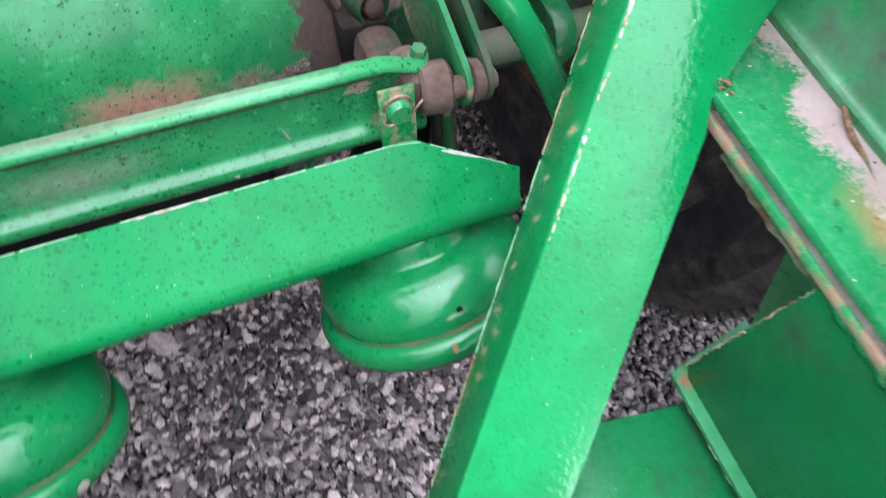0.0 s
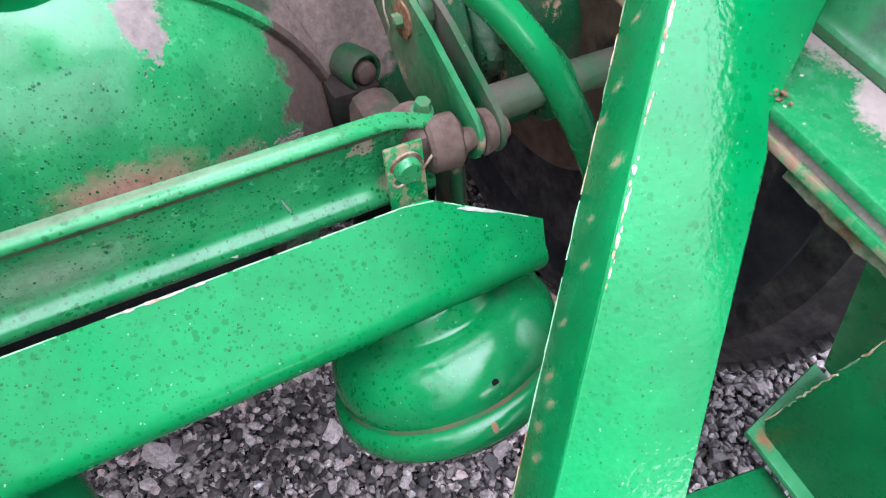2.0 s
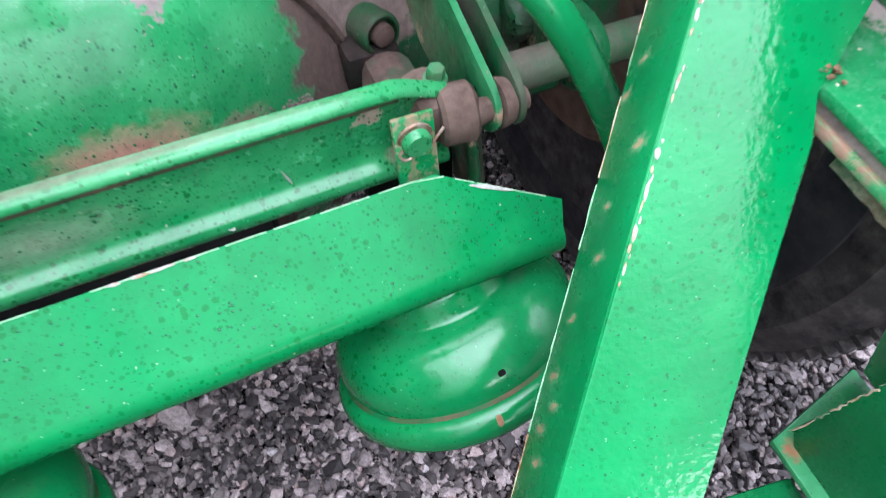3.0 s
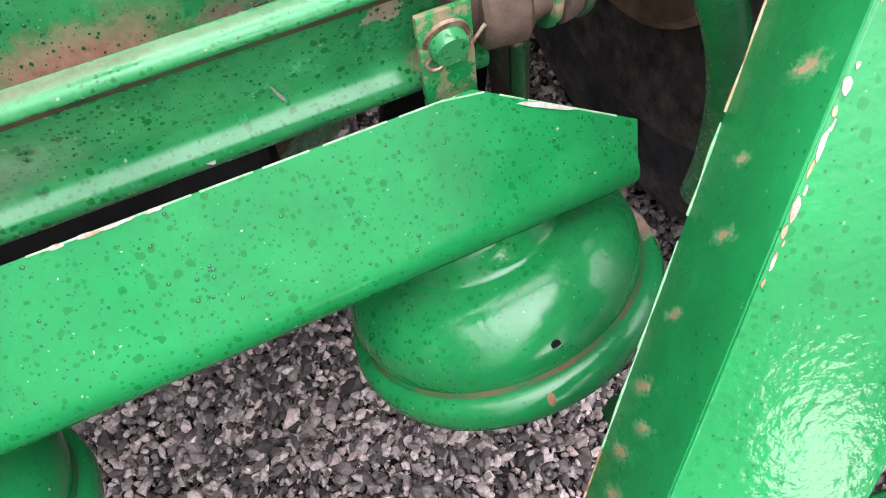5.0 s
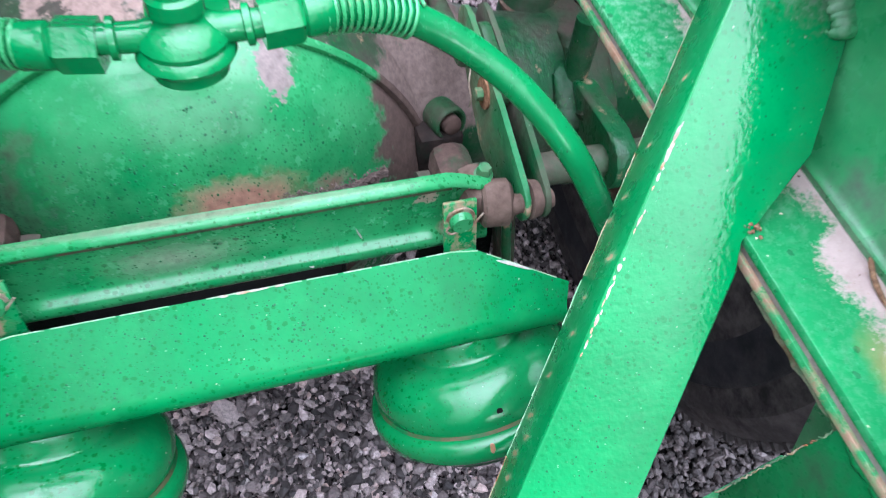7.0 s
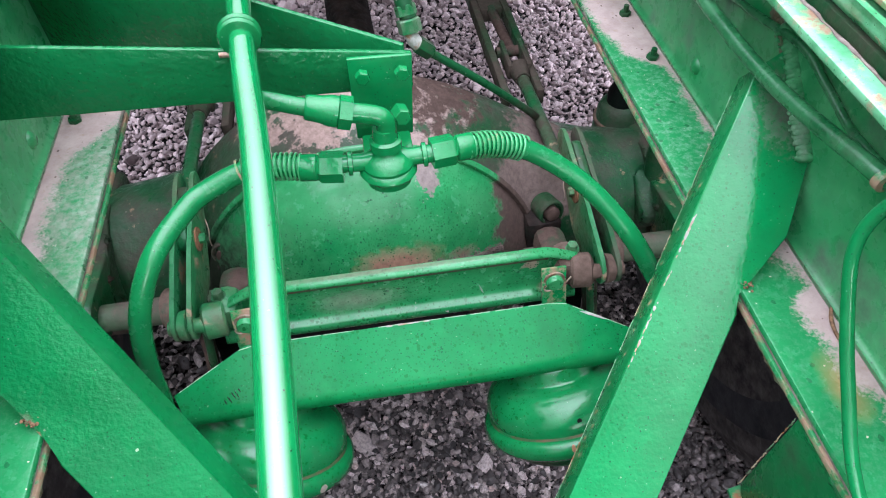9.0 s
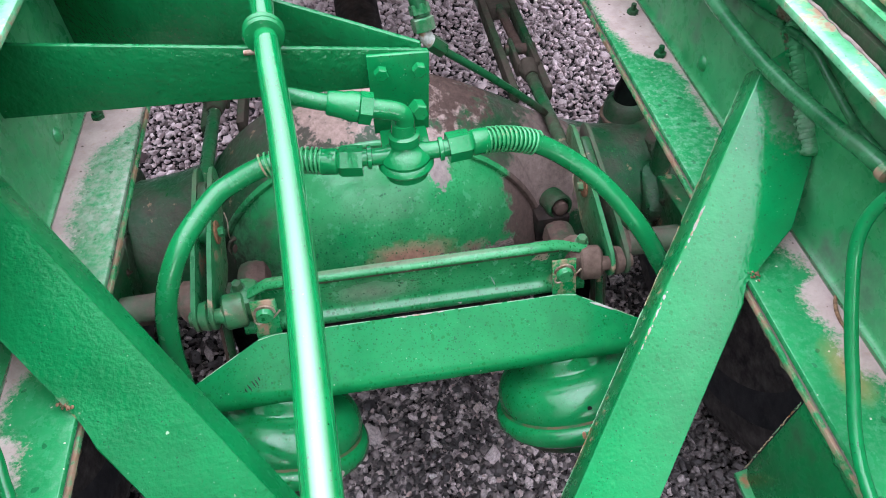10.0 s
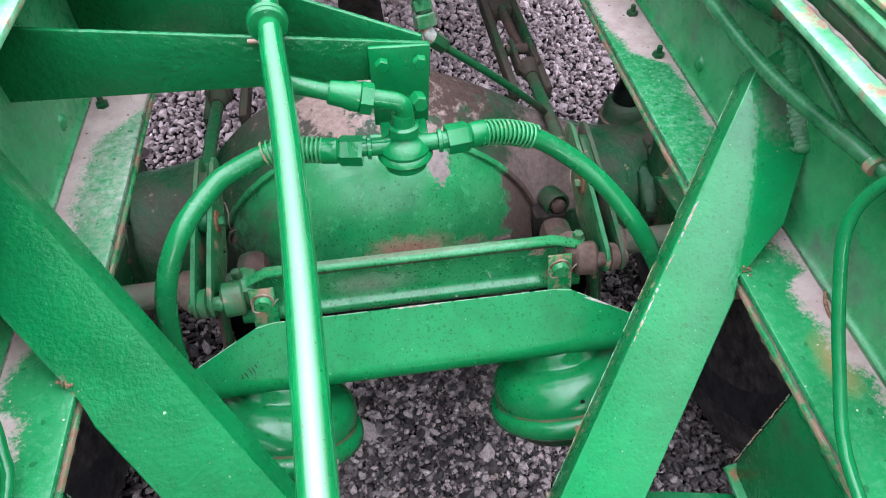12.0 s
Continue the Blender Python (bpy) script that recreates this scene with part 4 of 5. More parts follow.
# ---------------------------------------------------------------- hitch side boxes under the rails
def hitch_box(s):
    hb = thing("hitch_box", (s * 0.37, 0.0, 0.66), "dark green folded-plate hitch box under the chassis rail", "hitch box", "hitch boxes")
    top = Z_FL - 0.026

    def q(x, y, z):
        return Vector((s * x, y, z))
    inner = [q(0.333, -0.13, top), q(0.333, 0.186, top), q(0.333, 0.190, 0.70), q(0.333, 0.172, 0.676), q(0.333, -0.13, 0.668)]
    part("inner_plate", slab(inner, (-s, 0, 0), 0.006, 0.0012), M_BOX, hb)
    outer = [q(0.412, -0.13, top), q(0.412, 0.262, top), q(0.412, 0.20, 0.69), q(0.412, -0.13, 0.668)]
    part("outer_plate", slab(outer, (-s, 0, 0), 0.006, 0.0012), M_WEB, hb)
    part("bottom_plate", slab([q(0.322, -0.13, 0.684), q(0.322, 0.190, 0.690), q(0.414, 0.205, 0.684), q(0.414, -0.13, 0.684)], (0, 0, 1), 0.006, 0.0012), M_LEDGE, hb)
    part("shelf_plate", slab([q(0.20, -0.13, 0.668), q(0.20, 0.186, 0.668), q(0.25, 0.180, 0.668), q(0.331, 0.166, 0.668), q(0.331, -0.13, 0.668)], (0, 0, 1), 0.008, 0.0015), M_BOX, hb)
    rnd = random.Random(8)
    a, b = q(0.330, 0.186, top), q(0.330, 0.190, 0.70)
    u = 0.0
    while u < 0.98:
        v = min(1.0, u + rnd.uniform(0.05, 0.22))
        pts = [a.lerp(b, u + (v - u) * k / 5) + Vector((0, rnd.uniform(-0.0012, 0.0006), 0)) for k in range(6)]
        part("cut_edge", sweep(pts, lambda t: 0.0003 + 0.0005 * abs(math.sin(t * 3 + u * 30)), 6, 2), rnd.choice((M_RAGGED, M_RUSTCHIP)), hb, "ragged rusty cut edge")
        u = v + rnd.uniform(0, 0.03)
    return hb


hitch_box(1)
hitch_box(-1)


# unseen plate between the hitch boxes, added to block low light from behind
unseen_rear = thing("unseen_crossmember", (0, -0.18, 0.40), "unseen green crossmember added to shade the near gravel", "crossmember")
part("front_plate", block((-0.408, -0.17, 0.40), (0.408, -0.16, 0.70), 0.002), M_BOX, unseen_rear)
part("lower_flange", block((-0.408, -0.25, 0.40), (0.408, -0.1705, 0.41), 0.002), M_BOX, unseen_rear)


# ---------------------------------------------------------------- axle
AX_Y, AX_Z = 0.80, 0.53


def ring_yz(x, cy, cz, ry, rz, k=40):
    return [(x, cy + ry * math.cos(2 * math.pi * i / k), cz + rz * math.sin(2 * math.pi * i / k)) for i in range(k)]


axle = thing("drive_axle", (0, AX_Y, AX_Z - 0.25), "banjo drive axle in worn green paint and brown grime", "axle")
half = [(0.0, 0.125, 0.308), (0.06, 0.125, 0.300), (0.12, 0.122, 0.274), (0.18, 0.118, 0.240), (0.24, 0.115, 0.200), (0.30, 0.115, 0.168), (0.36, 0.115, 0.145), (0.42, 0.115, 0.133), (0.52, 0.115, 0.125), (0.85, 0.115, 0.120)]
rows = [ring_yz(-x, AX_Y, AX_Z, ry, rz) for x, ry, rz in half[:0:-1]] + [ring_yz(x, AX_Y, AX_Z, ry, rz) for x, ry, rz in half]
part("housing", loft(rows, True), M_HOUSING, axle, "banjo casing with flaking green paint and brown grime", 60)
C_AT, C_DIR = Vector((-0.034, 0.690, 0.520)), Vector((0, -1, 0.03)).normalized()
skirt = [(0.318, -0.110), (0.311, -0.070), (0.300, -0.034), (0.290, -0.012), (0.283, -0.002)]
part("skirt", lathe(skirt + [(0.270, -0.012)], C_AT, C_DIR, 72), M_HOUSING, axle, "flaking green shoulder round the cover", 60)
cov = [(0.283, -0.020), (0.2835, -0.001), (0.282, 0.0022), (0.279, 0.0042), (0.2755, 0.0030), (0.273, 0.0005)]
DOME = [(0.272 * math.cos(a), 0.0005 + 0.130 * math.sin(a) ** 1.3) for a in (math.pi / 2 * i / 20 for i in range(21))]
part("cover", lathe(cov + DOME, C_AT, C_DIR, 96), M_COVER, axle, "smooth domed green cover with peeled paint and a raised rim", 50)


def on_cover(across, up):
    """A place and its normal on the domed cover."""
    d = math.hypot(across, up)
    e = 0.002

    def rise(q):
        c = min(1.0, q / 0.272)
        return 0.0005 + 0.130 * (1 - c * c) ** 0.65
    side = Vector((1, 0, 0))
    top = side.cross(-C_DIR)
    tilt = (rise(d) - rise(d + e)) / e
    flat = (side * across + top * up) / max(d, 1e-6)
    return C_AT + side * across + top * up + C_DIR * rise(d), (C_DIR + flat * tilt).normalized()


drops = []
rnd = random.Random(52)
for _ in range(2600):
    x, z = rnd.uniform(-0.2, 0.2), rnd.uniform(-0.02, 0.24)
    if math.hypot(x, z) > 0.24:
        continue
    p, nn = on_cover(x, z)
    r = 0.0004 + 0.0012 * rnd.random() ** 3
    drops.append(Matrix.Translation(p) @ nn.to_track_quat("Z", "Y").to_matrix().to_4x4() @ Matrix.Diagonal((r, r * rnd.uniform(0.8, 1.3), 0.4 * r, 1)))
part("rain_film", scatter(drops), M_BEAD, axle, "clear rain beads on the cover", 60)["kind"] = "stuff"
for s in (1, -1):
    sad = hull_plate([(AX_Y - 0.115, AX_Z - 0.03, 0.025), (AX_Y - 0.10, AX_Z + 0.075, 0.022), (AX_Y - 0.03, AX_Z + 0.115, 0.02), (AX_Y + 0.08, AX_Z + 0.10, 0.02), (AX_Y + 0.08, AX_Z - 0.03, 0.02)], min(s * 0.44, s * 0.50), max(s * 0.44, s * 0.50), bevel=0.008)
    part("spring_saddle", sad, M_GRIMY, axle, "cast saddle with rust in its corners")
    part("saddle_nut", hexa((s * 0.455, AX_Y - 0.115, AX_Z + 0.08), (0, -0.8, 0.6), 0.016, 0.02), M_BROWN, axle)
    px = 0.438 if s > 0 else -0.50
    part("bump_stop", lathe([(0.026, 0.0), (0.026, 0.02), (0.021, 0.032), (0.020, 0.04), (0.020, 0.185)], (px, 0.885, 0.680), (0, 0, 1), 28), M_BLACK, axle, "dark rubber bump stop")
    part("stop_cup", lathe([(0.044, 0), (0.043, 0.030), (0.040, 0.034), (0.040, 0.050), (0.036, 0.062), (0.030, 0.068), (0.024, 0.069)], (px, 0.885, 0.612), (0, 0, 1), 28), M_HOUSING, axle)
    part("cup_rust", lathe([(0.0445, 0), (0.0452, 0.002), (0.0445, 0.005), (0.0425, 0.006)], (px, 0.885, 0.640), (0, 0, 1), 28), M_DRUM, axle, "rusty seam round the cup")
    cx, cy, cz = (0.450, 0.695, 0.590) if s > 0 else (-0.472, 0.680, 0.598)
    cl = part("spring_clamp", hull_plate([(cy, cz, 0.026), (cy + 0.05, cz + 0.035, 0.024), (cy + 0.04, cz - 0.06, 0.02)], cx - 0.034, cx + 0.034, bevel=0.013), M_HOUSING, axle, "cast clamp, rust in its corners")
    part("clamp_stud", sweep([(cx, cy + 0.035, cz + 0.02), (cx, cy + 0.045, cz + 0.13)], 0.017, 18, 0), M_HOUSING, cl)
    face = Vector((s * 0.25, -1, 0.25)).normalized()
    lugo = part("anchor_lug", lathe([(0.0215, -0.03), (0.0225, -0.002), (0.0216, 0.003), (0.0195, 0.005), (0.0175, 0.0045), (0.0160, 0.001), (0.0152, -0.006), (0.0, -0.006)], Vector((s * 0.258, 0.676, 0.639)), face, 36), M_GRIMY, axle, "grimy rounded cast lug")
    part("lug_wall", block((min(s * 0.216, s * 0.276), 0.66, 0.52), (max(s * 0.216, s * 0.276), 0.70, 0.630), 0.010), M_SHAFT, lugo)
    part("bolt_head", lathe([(0.0125, 0.0), (0.0125, 0.012), (0.0112, 0.0152), (0.0080, 0.0168), (0.0, 0.0172)], Vector((s * 0.258, 0.676, 0.639)) - face * 0.007, face, 28), M_BROWN, lugo, "rounded grimy bolt head")
    part("link_block", block((min(s * 0.205, s * 0.254), 0.550, 0.646), (max(s * 0.205, s * 0.254), 0.612, 0.690), 0.019), M_BROWN, axle, "grime-coated link block")

# dried debris caught along the cover's foot
deb = bmesh.new()
rnd = random.Random(21)
for i in range(26):
    u = i / 25
    own = bmesh.new()
    bmesh.ops.create_icosphere(own, subdivisions=3, radius=1.0, matrix=Matrix.Translation((0.048 + 0.112 * u, 0.584 + 0.028 * u * u, 0.656 - 0.012 * u)) @ Matrix.Diagonal((0.006, 0.005, 0.0035 + 0.002 * math.sin(9 * u), 1)))
    for v in own.verts:
        v.co += Vector(noise.noise_vector(v.co * 420)) * 0.0014
    join(deb, own)
crumbs = []
for i in range(1500):
    u = rnd.random()
    r = 0.0003 + 0.0013 * rnd.random() ** 3
    crumbs.append(Matrix.Translation((0.045 + 0.115 * u + rnd.uniform(-0.005, 0.005), 0.582 + 0.030 * u ** 2 + rnd.uniform(-0.012, 0.006), 0.662 - 0.014 * u + rnd.uniform(-0.008, 0.006) + 0.004 * math.sin(40 * u))) @ Matrix.Diagonal((1.3 * r, r, 0.7 * r, 1)))
join(deb, scatter(crumbs))
part("caked_dirt", deb, M_CRUMB, axle, "clumps of dried dirt on the cover")


# ---------------------------------------------------------------- wheels
def wheel(s):
    wh = thing("wheel", (s * 0.76, AX_Y - 0.02, 0.0), "dusty black truck tyre on a rusty brown rim, on gravel", "wheel", "truck wheels")
    x0, up = 0.63, 0.525
    prof = [(0.285, 0.03), (0.30, 0.008), (0.317, 0.004), (0.320, 0.0), (0.358, -0.006), (0.362, -0.002), (0.415, -0.010), (0.460, -0.009), (0.464, -0.004), (0.496, -0.002), (0.503, -0.006), (0.522, 0.004), (0.540, 0.014), (0.553, 0.030), (0.560, 0.06), (0.560, 0.24), (0.545, 0.27), (0.46, 0.285), (0.30, 0.27), (0.285, 0.25)]
    tyre = part("tyre", lathe(prof, (s * x0, AX_Y - 0.02, up), (s, 0, 0), 128), M_TYRE, wh, "black rubber with a ribbed sidewall", 28)
    part("dusty_shoulder", lathe([(0.5045, -0.0065), (0.5225, 0.0032), (0.5405, 0.0132), (0.5535, 0.0292), (0.5600, 0.058), (0.550, 0.05), (0.53, 0.02), (0.505, 0.0)], (s * x0, AX_Y - 0.02, up), (s, 0, 0), 128), M_TREAD, tyre, "pale dusty tyre shoulder", 28)
    own = bmesh.new()
    bmesh.ops.create_cube(own, size=1, matrix=Matrix.Diagonal((0.030, 0.020, 0.016, 1)))
    bmesh.ops.bevel(own, geom=own.edges[:], offset=0.004, segments=1, affect="EDGES")
    lug_mesh = shared("tread_lug", own, M_TREAD)
    for i in range(124):
        a = 2 * math.pi * i / 124
        if math.sin(a) < 0.5:
            place_piece("tread_lug", lug_mesh, Matrix.Translation((s * (x0 + 0.032), AX_Y - 0.02 + 0.551 * math.cos(a), up + 0.551 * math.sin(a))) @ Matrix.Rotation(a, 4, "X"), tyre)
    rim = [(0.287, 0.02), (0.290, 0.035), (0.276, 0.040), (0.274, 0.056), (0.262, 0.060), (0.258, 0.088), (0.246, 0.094), (0.242, 0.125), (0.230, 0.132), (0.226, 0.16), (0.0, 0.17)]
    part("rim", lathe(rim, (s * x0, AX_Y - 0.02, up), (s, 0, 0), 96), M_DRUM, wh, "rusty brown steel rim")
    drum = [(0.10, -0.05), (0.205, -0.05), (0.215, -0.04), (0.215, 0.02), (0.222, 0.022), (0.222, 0.12), (0.10, 0.125)]
    part("brake_drum", lathe(drum, (s * x0, AX_Y - 0.02, up), (s, 0, 0), 80), M_DRUM, wh, "rusty brake drum")
    return wh


wheel(1)
wheel(-1)


# ---------------------------------------------------------------- brake chambers


def brake_chamber(s):
    c = Vector((s * 0.205, 0.374, 0.564))
    C_AX = Vector((-s * 0.160, 0.600, 0.784)).normalized()
    ch = thing("brake_chamber", c - C_AX * 0.06, "glossy green domed air brake chamber with a clamp band", "brake chamber", "brake chambers")
    # a fat rounded shoulder, a pressed crease, then the narrow crown
    dome = [(0.0985, 0.0)]
    for i in range(15):
        a = radians(-24 + 111 * i / 14)
        dome.append((0.0655 + 0.0385 * math.cos(a), 0.0255 + 0.0385 * math.sin(a)))
    dome += [(0.0655, 0.0645), (0.0635, 0.0655), (0.0622, 0.0676), (0.0615, 0.0715), (0.0606, 0.0770)]
    dome += [(0.0506 + 0.010 * math.cos(radians(q)), 0.0800 + 0.010 * math.sin(radians(q))) for q in (15, 35, 55, 75, 90)] + [(0.0, 0.0905)]
    part("dome", lathe(dome, c, C_AX, 96), M_CHAMBER, ch, "glossy stepped pressure dome", 60)
    band = [(0.097, -0.013), (0.107, -0.0125), (0.1105, -0.008), (0.1115, 0.0), (0.110, 0.007), (0.1065, 0.011), (0.101, 0.0125), (0.098, 0.011)]
    band = [(r * 1.03, h) for r, h in band]
    part("clamp_band", lathe(band, c, C_AX, 96), M_CHAMBER, ch, "green clamp band with rusty chips", 60)
    groove = [(0.1010, 0.0112), (0.1048, 0.0124), (0.1040, 0.0134), (0.1018, 0.0158)]
    part("groove_line", lathe(groove, c, C_AX, 96), M_CREASE, ch, "rusty grime caught along the band")
    low = [(0.098, -0.01), (0.096, -0.022), (0.088, -0.034), (0.070, -0.044), (0.030, -0.048), (0.0, -0.048)]
    part("lower_shell", lathe(low, c, C_AX, 72), M_GRIMY, ch, "", 60)
    # pipe stub below the band
    st = c + Vector((s * 0.040, -0.095, -0.004)) - C_AX * 0.026
    stub = hexa(st, (s * 0.3, -0.7, -0.6), 0.012, 0.02)
    sweep([st, st + Vector((s * 0.015, -0.035, -0.03)), st + Vector((s * 0.02, -0.05, -0.07))], 0.009, 14, 4, stub)
    part("pipe_stub", stub, M_DIRTY, ch)
    if s > 0:
        d = (Vector((0.197, 0.302, 0.650)) - c)
        h = d.dot(C_AX)
        rad = (d - C_AX * h).normalized()
        hole = c + C_AX * 0.033 + rad * 0.1030
        part("vent_hole", lathe([(0.0, 0.0006), (0.0030, 0.0005), (0.0031, -0.002)], hole, rad, 16), M_HOLE, ch, "small dark vent hole")
    return ch


brake_chamber(1)
brake_chamber(-1)


# ---------------------------------------------------------------- guard plate over the chambers
guard = thing("guard_plate", (0, 0.40, 0.66), "green folded-plate guard with clipped corners and rain spots", "guard plate")
P_T, P_B = (0.449, 0.715), (0.377, 0.6825)
slope = math.atan2(P_T[1] - P_B[1], P_T[0] - P_B[0])
R_F = 0.015
cols = [-0.291, -0.250, -0.203] + [-0.203 + 0.406 * i / 10 for i in range(1, 10)] + [0.203, 0.250, 0.291]
rows = []
for x in cols:
    over = max(0.0, abs(x) - 0.203) / 0.09
    yt = P_T[0] - over * 0.046
    xs = x
    row = []
    for i in (0, 1.6, 3.2, 3.85, 4):
        y = yt + (P_B[0] + 0.008 - yt) * i / 4
        row.append((xs - (0.008 * i / 4 if over > 0.9 else 0) * (1 if x > 0 else -1), y, P_B[1] + (y - P_B[0]) * math.tan(slope)))
    # rounded fold, then the turned-down lip
    ex = row[-1][0]
    cy, cz = row[-1][1] + R_F * math.sin(slope), row[-1][2] - R_F * math.cos(slope)
    for i in range(1, 7):
        a = math.pi / 2 + slope + (math.pi / 2 - slope + 0.12) * i / 6
        row.append((ex, cy + R_F * math.cos(a), cz + R_F * math.sin(a)))
    for i in range(1, 3):
        row.append((ex, row[-1][1] + 0.0006, row[-1][2] - 0.0035))
    rows.append(row)
for n, row in enumerate(rows):
    yz = ribbon([(y, z) for x, y, z in row], -0.005)
    m = len(row)
    rows[n] = [(row[i if i < m else 2 * m - 1 - i][0], y, z) for i, (y, z) in enumerate(yz)]
bmg = loft(rows, True)
part("plate", bmg, M_PLATE, guard, "green sheet with a rounded lower fold", 30)
for s in (1, -1):
    strap = slab([(s * 0.1835, 0.483, 0.743), (s * 0.2165, 0.483, 0.743), (s * 0.2165, 0.455, 0.672), (s * 0.1835, 0.455, 0.672)], (0, -0.93, 0.37), 0.005, 0.0012)
    part("strap", strap, M_STRAP, guard, "flat green hanging strap with a rusty end")
# the sheet's sheared upper edge, rubbed bare
rnd = random.Random(15)
x = -0.285
while x < 0.285:
    ln = rnd.uniform(0.012, 0.05)
    if rnd.random() < 0.8:
        pts = []
        for u in (x, x + ln / 2, x + ln):
            over = max(0.0, abs(u) - 0.203) / 0.09
            yy = P_T[0] - over * 0.046
            pts.append((u, yy - 0.0002, P_B[1] + (yy - P_B[0]) * math.tan(slope) - 0.0004))
        part("worn_edge", sweep(pts, 0.00065, 6, 0), M_HALO, guard, "sheared edge rubbed pale")
    x += ln + rnd.uniform(0.001, 0.008)
ch = bmesh.new()
for i, (x, ln) in enumerate(((-0.022, 0.010), (-0.006, 0.013), (0.008, 0.016), (0.026, 0.008))):
    blob_chip((x, 0.4480, 0.7153), (0, -0.42, 0.91), (1, 0, 0), ln, 0.0026, 60 + i, ch)
part("paint_chip", ch, M_CHIP, guard, "bare chip on the upper edge")
ch = bmesh.new()
blob_chip((0.240, 0.4275, 0.7065), (0, -0.42, 0.91), (0.09, -0.046, 0), 0.036, 0.0035, 66, ch)
part("paint_chip", ch, M_CHIP, guard, "bare chip on the clipped corner")
ch = bmesh.new()
for i, (dx, dy, ln) in enumerate(((-0.008, -0.005, 0.008), (-0.003, -0.003, 0.012), (0.002, 0.001, 0.011), (0.006, 0.002, 0.009), (0.009, 0.006, 0.007))):
    y = 0.394 + dy
    blob_chip((-0.222 + dx, y, P_B[1] + (y - P_B[0]) * math.tan(slope) + 0.0002), (0, -0.41, 0.91), (-0.5, 0.8, 0.36), ln, 0.0016, 67 + i, ch)
part("scuff", ch, M_BLACK, guard, "small dark scuff mark")




def beads(count, spot, normal, seed, small=0.0004, large=0.0012):
    """Rain beads, flattened domes, at places given by spot(u, v)."""
    rnd = random.Random(seed)
    drops = []
    q = Vector(normal).to_track_quat("Z", "Y").to_matrix().to_4x4()
    for _ in range(count):
        p = spot(rnd.random(), rnd.random())
        r = small + (large - small) * rnd.random() ** 3
        drops.append(Matrix.Translation(p) @ q @ Matrix.Rotation(rnd.uniform(0, 6.28), 4, "Z") @ Matrix.Diagonal((r, r * rnd.uniform(0.7, 1.2), 0.45 * r, 1)))
    return scatter(drops, 2)


def on_guard(u, v):
    x = -0.28 + 0.56 * u
    over = max(0.0, abs(x) - 0.203) / 0.09
    y = 0.385 + (P_T[0] - over * 0.046 - 0.004 - 0.385) * v
    return Vector((x, y, P_B[1] + (y - P_B[0]) * math.tan(slope) + 0.0002))


rb = part("rain_film", beads(520, on_guard, (0, -0.41, 0.91), 31), M_BEAD, guard, "clear rain beads", 60)
rb["kind"] = "stuff"


# ---------------------------------------------------------------- equaliser beam with its pins
beam = thing("equaliser_beam", (0, 0.50, 0.665), "green pressed-channel brake beam with rounded lips, wet and worn", "beam")
prof = [(0.5075, 0.7588), (0.5030, 0.7594), (0.4985, 0.7594), (0.4955, 0.7580), (0.4938, 0.7554), (0.4938, 0.7526), (0.4954, 0.7506), (0.4984, 0.7496), (0.5002, 0.7478), (0.4990, 0.7200), (0.4982, 0.6985), (0.4965, 0.6920), (0.4925, 0.6878), (0.4875, 0.6862), (0.4840, 0.6830), (0.4832, 0.6770), (0.4850, 0.6720)]
prof = ribbon(prof, -0.0045)
rows = []
for x, dz in ((-0.236, -0.026), (-0.222, -0.020), (-0.205, -0.008), (-0.192, 0.0), (0.192, 0.0), (0.205, -0.004), (0.222, -0.012), (0.236, -0.016)):
    rows.append([(x, y, z + dz * max(0.0, (z - 0.70) / 0.06)) for y, z in prof])
bmb = loft(rows, True)
part("channel", bmb, M_BEAM, beam, "pressed green channel", 62)
part("groove_line", block((-0.196, 0.4968, 0.7448), (0.196, 0.4994, 0.7492), 0.0008), M_GROOVE, beam, "dark strip under the upper lip")
for s in (1, -1):
    kn = part("knuckle", block((min(s * 0.205, s * 0.247), 0.483, 0.692), (max(s * 0.205, s * 0.247), 0.535, 0.742), 0.017), M_KNUCKLE if s > 0 else M_LEVER, beam, "grime-coated end knuckle" if s > 0 else "green end knuckle")
    part("boss", lathe([(0.020, 0.0), (0.0235, 0.003), (0.0235, 0.026), (0.019, 0.030), (0.008, 0.031)], (s * 0.225, 0.492, 0.722), (s, -0.15, 0.05), 28), M_KNUCKLE if s > 0 else M_LEVER, kn)
    part("nut", hexa((s * 0.232, 0.512, 0.740), (0, 0, 1), 0.0064, 0.010, washer=0.0095), M_DIRTY if s < 0 else M_LEVER, beam)
    pin = part("clevis_pin", lathe([(0.0115, 0), (0.0115, 0.013), (0.010, 0.015), (0.0, 0.0152)], (s * 0.2, 0.483, 0.7245), (0, -1, 0.05), 24), M_BEAM, beam, "green pin head")
    part("washer", lathe([(0.0148, 0), (0.0148, 0.0025), (0.0115, 0.003)], (s * 0.2, 0.4785, 0.7245), (0, -1, 0.05), 24), M_STEEL, beam, "worn bare washer")
    part("cotter", sweep([(s * 0.2 - 0.012, 0.4715, 0.7225), (s * 0.2 - 0.0145, 0.4705, 0.718), (s * 0.2 - 0.010, 0.4685, 0.7145), (s * 0.2 - 0.002, 0.4695, 0.7165), (s * 0.2 + 0.010, 0.4705, 0.7215), (s * 0.2 + 0.021, 0.473, 0.733)], 0.0012, 8), M_STEEL, beam, "bent wire cotter")
ch = bmesh.new()
blob_chip((0.058, 0.4845, 0.6815), (0, -0.8, 0.5), (1, 0, 0), 0.007, 0.007, 71, ch)
part("paint_chip", ch, M_CHIP, beam, "white chip on the lower lip")
